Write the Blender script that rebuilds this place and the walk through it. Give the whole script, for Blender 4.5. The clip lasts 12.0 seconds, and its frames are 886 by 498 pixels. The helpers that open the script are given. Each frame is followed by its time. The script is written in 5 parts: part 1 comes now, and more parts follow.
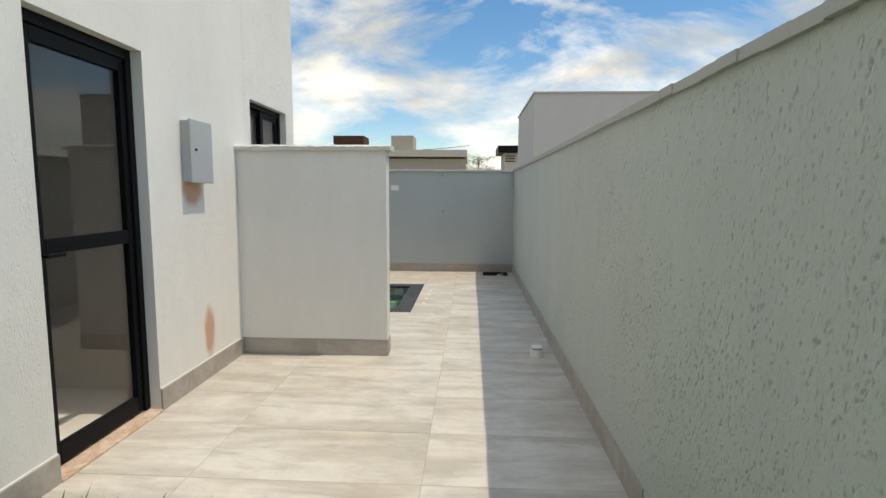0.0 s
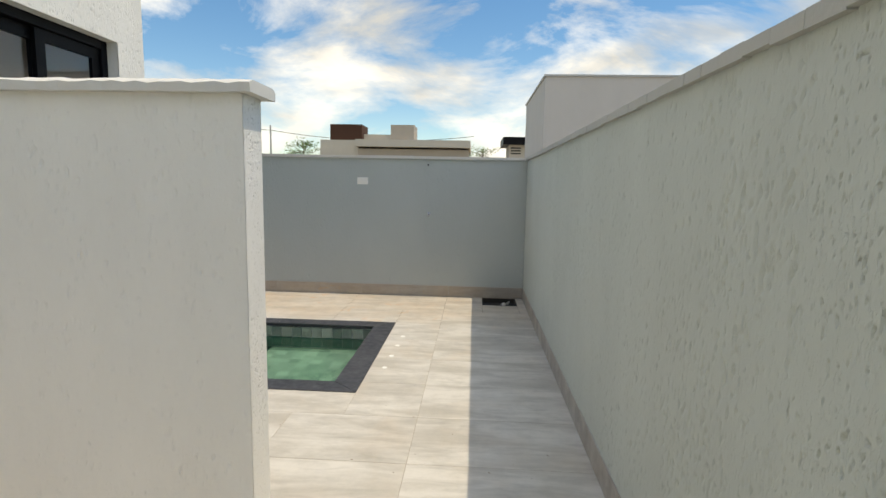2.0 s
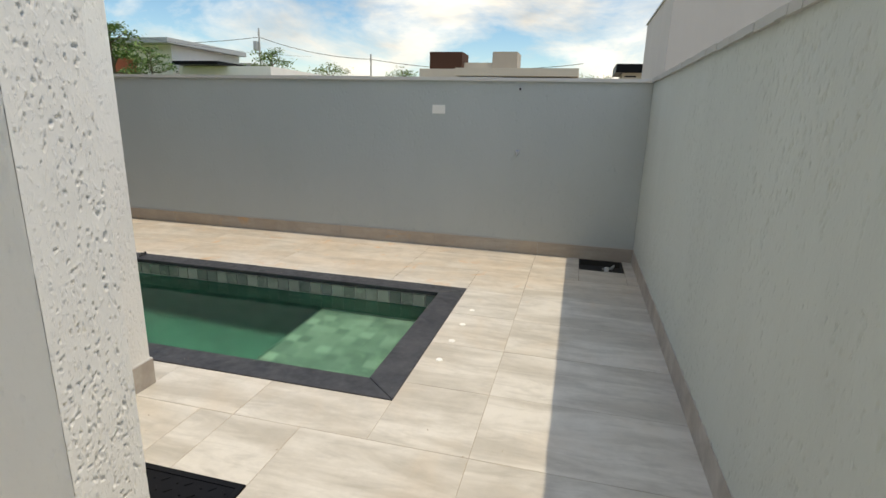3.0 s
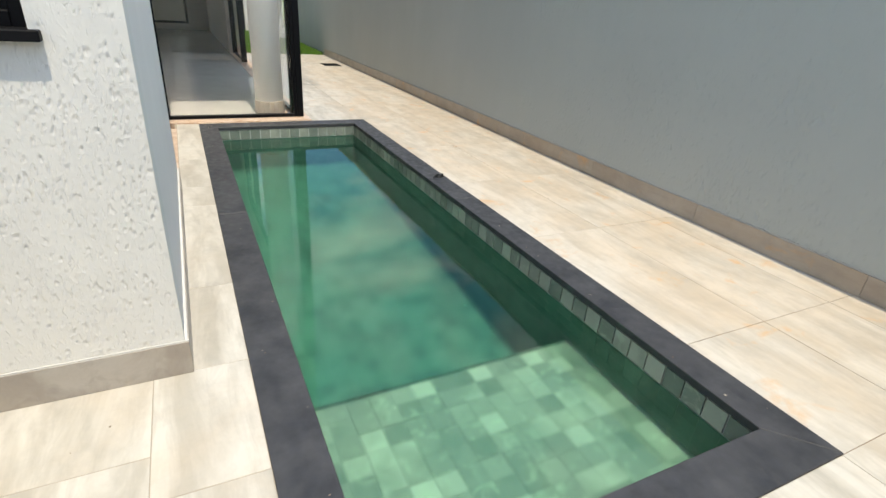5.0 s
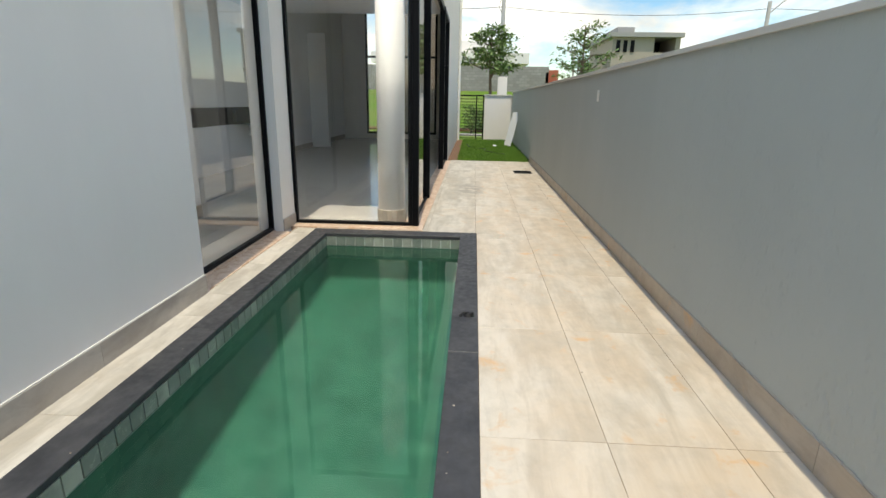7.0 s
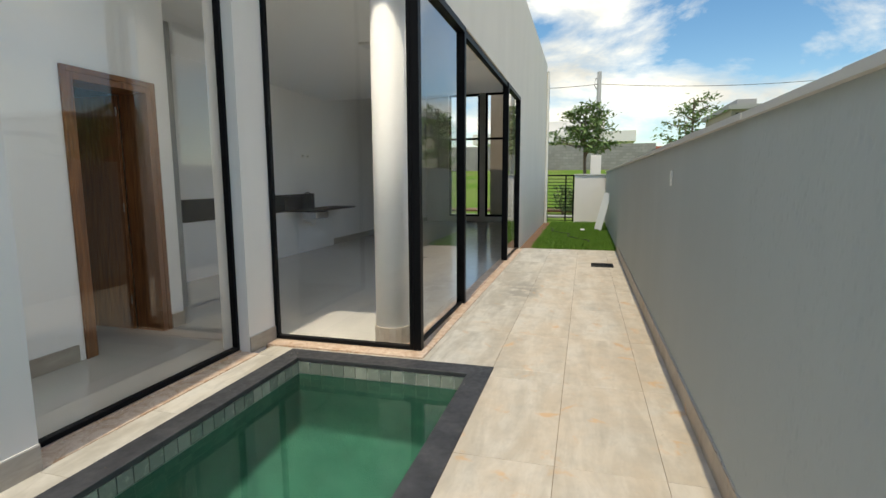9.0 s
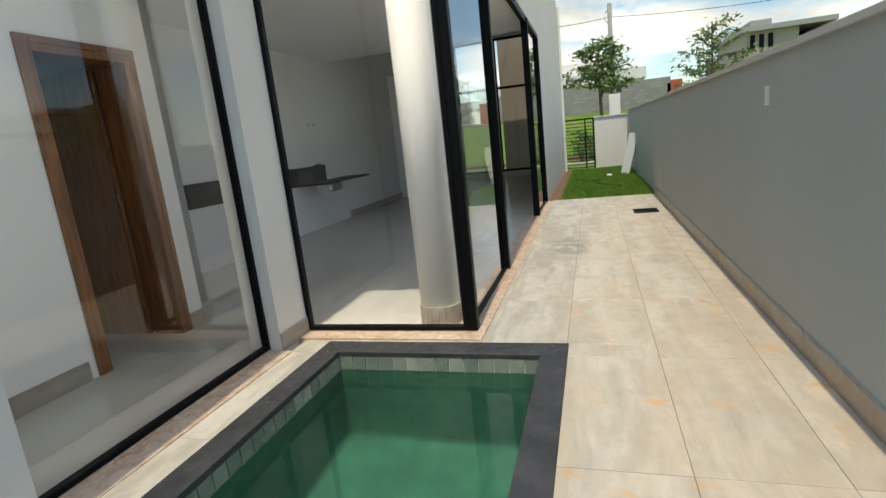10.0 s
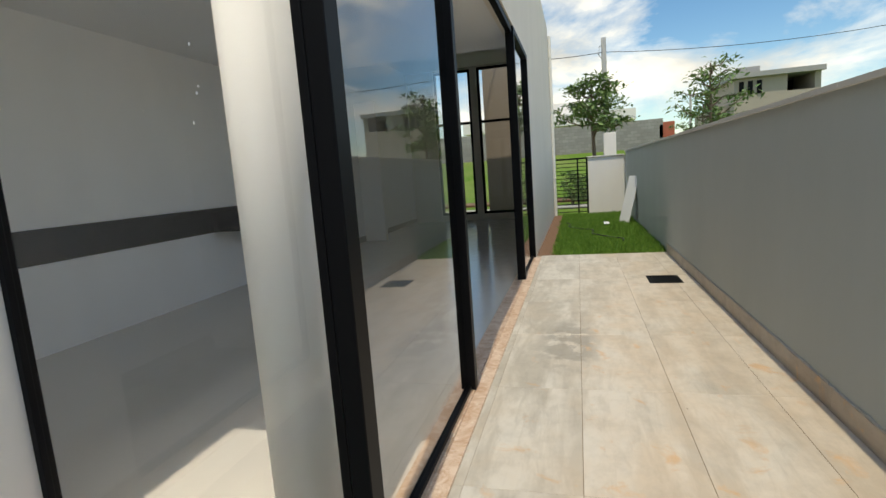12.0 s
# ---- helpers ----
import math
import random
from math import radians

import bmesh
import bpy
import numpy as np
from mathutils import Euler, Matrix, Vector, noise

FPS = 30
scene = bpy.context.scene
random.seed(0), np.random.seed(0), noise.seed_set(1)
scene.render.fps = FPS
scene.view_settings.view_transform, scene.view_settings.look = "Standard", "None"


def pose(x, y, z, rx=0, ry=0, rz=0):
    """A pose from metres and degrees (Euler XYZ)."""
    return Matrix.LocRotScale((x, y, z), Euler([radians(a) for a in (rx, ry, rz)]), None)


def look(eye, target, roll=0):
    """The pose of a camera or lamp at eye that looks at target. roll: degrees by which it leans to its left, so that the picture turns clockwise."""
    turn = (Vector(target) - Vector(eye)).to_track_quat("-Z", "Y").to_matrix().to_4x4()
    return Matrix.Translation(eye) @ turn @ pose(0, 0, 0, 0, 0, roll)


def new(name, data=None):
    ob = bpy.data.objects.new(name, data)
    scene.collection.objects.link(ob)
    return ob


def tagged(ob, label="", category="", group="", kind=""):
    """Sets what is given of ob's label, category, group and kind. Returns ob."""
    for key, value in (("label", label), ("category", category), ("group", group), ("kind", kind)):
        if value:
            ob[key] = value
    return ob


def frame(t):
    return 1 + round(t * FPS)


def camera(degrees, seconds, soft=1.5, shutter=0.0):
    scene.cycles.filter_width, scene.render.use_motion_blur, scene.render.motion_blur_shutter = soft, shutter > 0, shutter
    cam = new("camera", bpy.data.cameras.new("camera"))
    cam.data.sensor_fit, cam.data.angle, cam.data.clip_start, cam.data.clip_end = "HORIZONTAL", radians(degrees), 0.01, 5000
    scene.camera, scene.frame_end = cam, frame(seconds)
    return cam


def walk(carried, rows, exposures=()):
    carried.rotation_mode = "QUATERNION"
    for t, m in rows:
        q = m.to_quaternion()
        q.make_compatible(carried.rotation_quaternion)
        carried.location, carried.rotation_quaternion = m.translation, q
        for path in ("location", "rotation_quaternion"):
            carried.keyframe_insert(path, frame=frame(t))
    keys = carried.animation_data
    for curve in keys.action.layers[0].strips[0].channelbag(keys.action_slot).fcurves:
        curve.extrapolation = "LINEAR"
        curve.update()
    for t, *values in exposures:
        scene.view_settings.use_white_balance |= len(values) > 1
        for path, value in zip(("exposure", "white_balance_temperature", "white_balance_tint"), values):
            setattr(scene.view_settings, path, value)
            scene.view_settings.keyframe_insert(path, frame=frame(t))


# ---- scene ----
cam = camera(81.6, 12.0)
PATH = [
    (0, (0.114, 0.121, 1.447), (0.009, 2.106, 1.228), 0.3),
    (0.5, (0.099, 0.696, 1.484), (0.046, 2.681, 1.252), 0.2),
    (1, (0.165, 1.402, 1.479), (0.175, 3.386, 1.23), 0.8),
    (1.5, (0.17, 2.059, 1.519), (0.147, 4.044, 1.279), 1.2),
    (2, (0.213, 2.711, 1.494), (0.097, 4.693, 1.246), 1.1),
    (2.5, (0.254, 3.314, 1.5), (0.026, 5.276, 1.185), 1.3),
    (3, (0.231, 3.912, 1.467), (-0.242, 5.789, 0.962), 1.6),
    (3.2, (0.204, 4.141, 1.436), (-0.409, 5.955, 0.858), 1.8),
    (3.5, (0.101, 4.489, 1.399), (-0.682, 6.189, 0.693), 2.2),
    (3.7, (0.043, 4.701, 1.407), (-0.841, 6.327, 0.649), 2.8),
    (5.3, (-0.034, 6.427, 1.386), (-1.743, 7.006, 0.523), 3.3),
    (5.5, (-0.033, 6.631, 1.411), (-1.788, 7.047, 0.545), 2.5),
    (6, (-0.132, 7.089, 1.424), (-1.941, 7.147, 0.572), 0.9),
    (6.5, (-0.236, 7.572, 1.434), (-2.089, 7.441, 0.692), 0.2),
    (7, (-0.568, 8.027, 1.469), (-2.487, 7.923, 0.917), 1.0),
    (7.5, (-0.979, 8.331, 1.532), (-2.939, 8.245, 1.144), 0.7),
    (7.7, (-1.113, 8.404, 1.513), (-3.081, 8.286, 1.179), 1.1),
    (9.3, (-2.478, 8.813, 1.558), (-4.347, 8.173, 1.246), -2.3),
    (9.5, (-2.572, 8.728, 1.53), (-4.417, 8.037, 1.187), -3.7),
    (10, (-2.872, 8.321, 1.496), (-4.743, 7.747, 1.087), -6.2),
    (10.5, (-3.261, 8.223, 1.512), (-5.177, 7.838, 1.089), -7.5),
    (11, (-3.837, 8.167, 1.499), (-5.774, 7.819, 1.141), -7.0),
    (11.5, (-4.49, 8.141, 1.527), (-6.422, 7.722, 1.226), -5.0),
    (12, (-5.09, 8.113, 1.522), (-7.001, 7.596, 1.237), -4.2),
]
walk(cam, [(t, look(eye, target, roll)) for t, eye, target, roll in PATH],
     [(0.0, 0.36, 7550, 8), (2.0, 0.42, 7850, 8), (3.5, 0.38, 7800, 9), (5.5, 0.90, 7400, 6), (6.5, 0.86, 7450, 6), (7.5, 0.44, 7750, 6), (10.5, 0.46, 7650, 5), (12.0, 0.38, 7700, 6)])

# ---- light ----
SUN_ELEV, SUN_AZ = 70.7, 90.0          # the sun stands over +x


def build_world():
    w = bpy.data.worlds.new("sky")
    scene.world = w
    w.use_nodes = True
    nt = w.node_tree
    nt.nodes.clear()
    N, L = nt.nodes.new, nt.links.new
    out, bg = N("ShaderNodeOutputWorld"), N("ShaderNodeBackground")
    sky = N("ShaderNodeTexSky")
    sky.sky_type = "NISHITA"
    sky.sun_disc = False
    sky.sun_elevation, sky.sun_rotation = radians(SUN_ELEV), radians(SUN_AZ)
    sky.dust_density, sky.ozone_density = 0.1, 3.0
    tc, sep = N("ShaderNodeTexCoord"), N("ShaderNodeSeparateXYZ")
    L(tc.outputs["Generated"], sep.inputs[0])
    # clouds on a flat layer high above
    mp = N("ShaderNodeMapping"); mp.inputs["Location"].default_value = (3.1, 1.7, 0.4); mp.inputs["Scale"].default_value = (1.0, 1.0, 2.3)
    L(tc.outputs["Generated"], mp.inputs[0])
    n1 = N("ShaderNodeTexNoise"); n1.inputs["Scale"].default_value = 3.3; n1.inputs["Detail"].default_value = 12; n1.inputs["Roughness"].default_value = 0.6; n1.inputs["Distortion"].default_value = 0.35
    L(mp.outputs[0], n1.inputs["Vector"])
    r1 = N("ShaderNodeValToRGB")
    r1.color_ramp.elements[0].position, r1.color_ramp.elements[1].position = 0.44, 0.62
    L(n1.outputs["Fac"], r1.inputs[0])
    n2 = N("ShaderNodeTexNoise"); n2.inputs["Scale"].default_value = 4.2; n2.inputs["Detail"].default_value = 6; n2.inputs["Distortion"].default_value = 0.2
    L(mp.outputs[0], n2.inputs["Vector"])
    r2 = N("ShaderNodeValToRGB")
    r2.color_ramp.elements[0].position, r2.color_ramp.elements[1].position = 0.36, 0.62
    r2.color_ramp.elements[0].color, r2.color_ramp.elements[1].color = (4.0, 4.3, 4.7, 1), (7.8, 7.9, 8.0, 1)
    L(n2.outputs["Fac"], r2.inputs[0])
    hs = N("ShaderNodeHueSaturation"); hs.inputs["Saturation"].default_value = 1.25
    L(sky.outputs[0], hs.inputs["Color"])
    mix = N("ShaderNodeMix"); mix.data_type = "RGBA"
    L(r1.outputs["Color"], mix.inputs["Factor"]); L(hs.outputs[0], mix.inputs["A"]); L(r2.outputs[0], mix.inputs["B"])
    # clouds and air grow brighter overhead, towards the high sun
    up = N("ShaderNodeMapRange")
    up.interpolation_type = "SMOOTHSTEP"
    for k, v in (("From Min", 0.35), ("From Max", 0.95), ("To Min", 1.0), ("To Max", 1.8)):
        up.inputs[k].default_value = v
    L(sep.outputs[2], up.inputs["Value"])
    vm = N("ShaderNodeVectorMath"); vm.operation = "SCALE"
    L(mix.outputs["Result"], vm.inputs[0]); L(up.outputs[0], vm.inputs["Scale"])
    L(vm.outputs[0], bg.inputs[0])
    bg.inputs[1].default_value = 0.122
    L(bg.outputs[0], out.inputs[0])


build_world()
sun = new("sun", bpy.data.lights.new("sun", "SUN"))
sun.data.energy, sun.data.angle, sun.data.color = 2.15, radians(0.55), (1.0, 0.955, 0.89)
sun.matrix_world = look((0, 0, 0), (-math.cos(radians(SUN_ELEV)), -0.01, -math.sin(radians(SUN_ELEV))))



def window_light(name, x, y, z, w, h, watts):
    """The sky's light in an opening of the pool front, shining into the house."""
    d = bpy.data.lights.new(name, "AREA")
    d.shape, d.size, d.size_y, d.energy, d.color = "RECTANGLE", w, h, watts, (0.93, 0.97, 1.0)
    new(name, d).matrix_world = look((x, y, z), (x, y - 1, z))


window_light("window_light", -5.195, 5.70, 2.5, 1.85, 4.8, 5.5)
window_light("window_light", -7.55, 7.25, 1.7, 1.7, 3.2, 2)

# ---- materials ----


def mat(name, base, rough=0.6, metal=0.0, spec=0.5):
    m = bpy.data.materials.new(name)
    m.use_nodes = True
    b = m.node_tree.nodes["Principled BSDF"]
    b.inputs["Base Color"].default_value = (*base, 1)
    b.inputs["Roughness"].default_value = rough
    b.inputs["Metallic"].default_value = metal
    b.inputs["Specular IOR Level"].default_value = spec
    return m


class Nodes:
    """Short ways to add nodes to one material."""

    def __init__(self, m):
        self.t = m.node_tree
        self.b = m.node_tree.nodes["Principled BSDF"]
        self.geo = self.t.nodes.new("ShaderNodeNewGeometry")

    def link(self, a, b):
        self.t.links.new(a, b)

    def pos(self, scale=(1, 1, 1), shift=None):
        mp = self.t.nodes.new("ShaderNodeMapping")
        mp.inputs["Scale"].default_value = scale
        self.link(self.geo.outputs["Position"], mp.inputs[0])
        if shift is not None:
            self.link(shift, mp.inputs["Location"])
        return mp.outputs[0]

    def random_shift(self, amount=40.0):
        oi = self.t.nodes.new("ShaderNodeObjectInfo")
        c = self.t.nodes.new("ShaderNodeCombineXYZ")
        for k, f in enumerate((1.0, 0.63, 0.31)):
            mu = self.t.nodes.new("ShaderNodeMath"); mu.operation = "MULTIPLY"; mu.inputs[1].default_value = amount * f
            self.link(oi.outputs["Random"], mu.inputs[0]); self.link(mu.outputs[0], c.inputs[k])
        return c.outputs[0], oi.outputs["Random"]

    def noise(self, vec, scale, detail=4, rough=0.55, dist=0.0):
        n = self.t.nodes.new("ShaderNodeTexNoise")
        n.inputs["Scale"].default_value, n.inputs["Detail"].default_value = scale, detail
        n.inputs["Roughness"].default_value, n.inputs["Distortion"].default_value = rough, dist
        self.link(vec, n.inputs["Vector"])
        return n.outputs["Fac"]

    def ramp(self, fac, *stops):
        r = self.t.nodes.new("ShaderNodeValToRGB")
        e = r.color_ramp.elements
        while len(e) < len(stops):
            e.new(0.5)
        for k, (p, c) in enumerate(stops):
            e[k].position = p
            e[k].color = (*c, 1) if isinstance(c, tuple) else (c, c, c, 1)
        self.link(fac, r.inputs[0])
        return r.outputs["Color"]

    def mix(self, fac, a, b, blend="MIX"):
        m = self.t.nodes.new("ShaderNodeMix"); m.data_type = "RGBA"; m.blend_type = blend
        for v, s in ((fac, m.inputs["Factor"]), (a, m.inputs["A"]), (b, m.inputs["B"])):
            if isinstance(v, (int, float)):
                s.default_value = v if s.type == "VALUE" else (v, v, v, 1)
            elif isinstance(v, tuple):
                s.default_value = (*v, 1)
            else:
                self.link(v, s)
        return m.outputs["Result"]

    def math(self, op, a, b=0.0):
        m = self.t.nodes.new("ShaderNodeMath"); m.operation = op
        for v, s in ((a, m.inputs[0]), (b, m.inputs[1])):
            if isinstance(v, (int, float)):
                s.default_value = v
            else:
                self.link(v, s)
        return m.outputs[0]

    def color(self, c):
        self.link(c, self.b.inputs["Base Color"])

    def rough(self, c):
        self.link(c, self.b.inputs["Roughness"])

    def bump(self, h, strength=0.3, distance=0.01):
        n = self.t.nodes.new("ShaderNodeBump")
        n.inputs["Strength"].default_value, n.inputs["Distance"].default_value = strength, distance
        self.link(h, n.inputs["Height"])
        self.link(n.outputs[0], self.b.inputs["Normal"])

    def near(self, place, radius):
        """1 at a place, 0 a radius from it, per axis."""
        mp = self.t.nodes.new("ShaderNodeVectorMath"); mp.operation = "SUBTRACT"; mp.inputs[1].default_value = place
        self.link(self.geo.outputs["Position"], mp.inputs[0])
        dv = self.t.nodes.new("ShaderNodeVectorMath"); dv.operation = "DIVIDE"; dv.inputs[1].default_value = radius
        self.link(mp.outputs[0], dv.inputs[0])
        le = self.t.nodes.new("ShaderNodeVectorMath"); le.operation = "LENGTH"
        self.link(dv.outputs[0], le.inputs[0])
        return self.math("MAXIMUM", self.math("SUBTRACT", 1.0, le.outputs["Value"]), 0.0)


def plaster(name, base, grain=0.5, drips=True, stains=(), k=1.0, pit=0.35):
    """Trowelled plaster paint with vertical drag marks."""
    m = mat(name, base, 0.85, spec=0.25)
    n = Nodes(m)
    dirt = n.noise(n.pos((0.9, 0.9, 0.35)), 1.6, 6, 0.62)
    fine = n.noise(n.pos(), 60, 3)
    c = n.mix(n.ramp(dirt, (0.3, 0.0), (0.75, 1.0)), tuple(v * (0.91 if drips else 0.955) for v in base), tuple(min(1, v * (1.04 if drips else 1.02)) for v in base))
    for place, radius in stains:
        q = n.ramp(n.math("MULTIPLY", n.near(place, radius), n.noise(n.pos((1, 1, 0.5)), 16, 5)), (0.04, 0.0), (0.24, 0.85))
        c = n.mix(q, c, (0.56, 0.30, 0.165))
    n.color(c)
    if drips:
        v = n.noise(n.pos((52 * k, 52 * k, 17 * k)), 1.0, 3, 0.5, 0.6)
        holes = n.ramp(v, (pit, 0.0), (pit + 0.06, 1.0))
        bumps = n.ramp(n.noise(n.pos((75 * k, 75 * k, 40 * k)), 1.0, 2, 0.5), (0.56, 0.0), (0.68, 1.0))
        h = n.math("ADD", n.math("ADD", holes, n.math("MULTIPLY", bumps, 0.3)), n.math("MULTIPLY", fine, 0.35))
        patch = n.ramp(n.noise(n.pos(), 2.2, 4, 0.6), (0.36, 0.3), (0.62, 1.0))
        n.bump(n.math("MULTIPLY", h, patch), grain, 0.006)
    else:
        h = n.math("ADD", n.noise(n.pos((1, 1, 0.6)), 22, 4), n.math("MULTIPLY", fine, 0.3))
        n.bump(h, grain, 0.004)
    return m


def stone_tile(name, light, dark, rust, along=0, rough=0.42):
    """Printed porcelain with long soft streaks."""
    m = mat(name, light, rough)
    n = Nodes(m)
    sh, rnd = n.random_shift()
    st = (0.8, 3.4, 3.0) if along == 0 else (3.4, 0.8, 3.0)
    a = n.noise(n.pos(st, sh), 1.3, 6, 0.6, 0.5)
    b = n.noise(n.pos(tuple(v * 2.6 for v in st), sh), 1.5, 5, 0.6, 0.8)
    c = n.noise(n.pos((1, 1, 1), sh), 1.7, 4, 0.6, 0.6)
    col = n.mix(n.ramp(a, (0.41, 0.0), (0.60, 1.0)), light, dark)
    col = n.mix(n.math("MULTIPLY", n.ramp(b, (0.50, 0.0), (0.70, 1.0)), 0.42), col, tuple(v * 0.74 for v in dark))
    col = n.mix(n.math("MULTIPLY", n.ramp(c, (0.50, 0.0), (0.72, 1.0)), 0.32), col, rust)
    wash = n.math("MULTIPLY", n.ramp(n.near((-6.5, 8.95, 0), (10.0, 1.15, 2.0)), (0.0, 0.0), (0.4, 0.5)), n.ramp(n.noise(n.pos((0.9, 1.4, 1)), 1.3, 5, 0.65, 0.8), (0.30, 0.15), (0.64, 1.0)))
    col = n.mix(wash, col, tuple(v * f for v, f in zip(rust, (1.08, 1.04, 1.0))))
    wet = n.math("MULTIPLY", n.ramp(n.near((-9.5, 7.98, 0), (0.75, 0.30, 1.0)), (0.0, 0.0), (0.45, 0.9)), n.ramp(n.noise(n.pos(), 4.5, 4, 0.6), (0.42, 0.0), (0.5, 0.75)))
    col = n.mix(wet, col, tuple(v * 0.6 for v in dark))
    spot = n.math("MULTIPLY", n.ramp(n.near((-5.5, 8.75, 0), (7.5, 1.7, 2.0)), (0.0, 0.0), (0.4, 0.75)), n.ramp(n.noise(n.pos(), 4.2, 5, 0.6, 0.5), (0.60, 0.0), (0.70, 1.0)))
    col = n.mix(spot, col, (0.60, 0.36, 0.17))
    grit = n.noise(n.pos(), 5.5, 6, 0.7)
    col = n.mix(n.ramp(grit, (0.3, 0.22), (0.55, 0.0)), col, tuple(v * 0.55 for v in dark))
    n.color(col)
    n.rough(n.ramp(grit, (0.3, rough + 0.12), (0.7, rough - 0.08)))
    n.bump(n.noise(n.pos(), 45, 3), 0.06, 0.003)
    return m


M_WHITE = plaster("white_plaster", (0.78, 0.755, 0.70), 0.38, True, [((-1.9, 3.79, 1.45), (0.3, 0.17, 0.14)), ((-1.9, 3.95, 0.36), (0.3, 0.10, 0.25))], 1.5, 0.325)
M_SCREEN = plaster("screen_wall_plaster", (0.78, 0.755, 0.70), 0.45, True, (), 1.6, 0.26)
M_SMOOTH = plaster("smooth_white_paint", (0.80, 0.765, 0.72), 0.12, False)
M_GREYT = plaster("grey_textured_plaster", (0.53, 0.56, 0.515), 0.4, k=1.7, pit=0.345)
M_GREY = plaster("grey_paint", (0.43, 0.46, 0.445), 0.35, False)
M_CAP = plaster("cap_mortar", (0.62, 0.60, 0.56), 0.5, False)
M_CAPG = plaster("grey_cap_mortar", (0.46, 0.455, 0.425), 0.7, False)
M_DECK = stone_tile("deck_porcelain", (0.60, 0.56, 0.49), (0.44, 0.40, 0.335), (0.55, 0.43, 0.30))
M_SKIRT = stone_tile("skirting_porcelain", (0.44, 0.40, 0.35), (0.34, 0.30, 0.26), (0.40, 0.31, 0.22))
M_GROUT = mat("grout", (0.46, 0.41, 0.34), 0.9)
ng = Nodes(M_GROUT)              # stained rusty brown along the far side of the pool
ng.color(ng.mix(ng.ramp(ng.near((-6.0, 9.0, 0), (12.0, 1.6, 2.0)), (0.0, 0.0), (0.35, 1.0)), ng.mix(ng.noise(ng.pos(), 3.0, 4), (0.42, 0.37, 0.30), (0.34, 0.28, 0.21)), (0.20, 0.145, 0.095)))
M_CREAM = plaster("cream_paint", (0.82, 0.765, 0.68), 0.15, False)
M_BLACK = mat("black_aluminium", (0.005, 0.005, 0.006), 0.45, 0.0, 0.12)
M_GRANITE = mat("black_granite", (0.008, 0.008, 0.009), 0.55, 0.0, 0.1)
M_GLASS = mat("window_glass", (1.0, 1.0, 1.0), 0.0)
M_GLASS.node_tree.nodes["Principled BSDF"].inputs["Transmission Weight"].default_value = 1.0
M_GLASS.node_tree.nodes["Principled BSDF"].inputs["IOR"].default_value = 1.43
M_CEIL = mat("ceiling_paint", (0.86, 0.86, 0.85), 0.8)
M_INNER = plaster("taupe_inner_wall", (0.30, 0.25, 0.20), 0.1, False)
M_WALLIN = plaster("interior_paint", (0.86, 0.86, 0.855), 0.04, False)


def _coping():
    m = mat("charcoal_stone", (0.03, 0.031, 0.034), 0.55)
    n = Nodes(m)
    a = n.noise(n.pos(), 5, 6, 0.65)
    n.color(n.mix(n.ramp(a, (0.35, 0.0), (0.7, 1.0)), (0.024, 0.025, 0.029), (0.058, 0.058, 0.062)))
    n.rough(n.ramp(n.noise(n.pos(), 18, 4), (0.3, 0.42), (0.7, 0.68)))
    n.bump(n.noise(n.pos(), 60, 3), 0.15, 0.003)
    return m


def _pooltile(island):
    m = mat("green_stone_tile" + ("_murk" if island else ""), (0.12, 0.2, 0.15), 0.4)
    n = Nodes(m)
    sh, rnd = n.random_shift()
    if island:
        rnd = n.geo.outputs["Random Per Island"]
        vec = n.pos()
    else:
        vec = n.pos((1, 1, 1), sh)
    col = n.ramp(rnd, (0.0, (0.14, 0.17, 0.14)), (0.35, (0.20, 0.225, 0.19)), (0.7, (0.27, 0.29, 0.24)), (1.0, (0.37, 0.385, 0.32)))
    # below the waterline the water's murk and dimming are painted in as darker teal
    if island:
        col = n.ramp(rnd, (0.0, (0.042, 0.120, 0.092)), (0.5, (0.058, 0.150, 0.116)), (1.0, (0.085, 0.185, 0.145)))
    vein = n.noise(vec, 9, 5, 0.65, 1.6)
    col = n.mix(n.math("MULTIPLY", n.ramp(vein, (0.55, 0.0), (0.66, 1.0)), 0.12 if island else 0.55), col, (0.38, 0.43, 0.33))
    col = n.mix(n.math("MULTIPLY", n.ramp(n.noise(vec, 4, 4), (0.3, 1.0), (0.5, 0.0)), 0.5), col, (0.05, 0.09, 0.07))
    n.color(col)
    n.bump(n.noise(n.pos(), 40, 4), 0.25, 0.004)
    return m


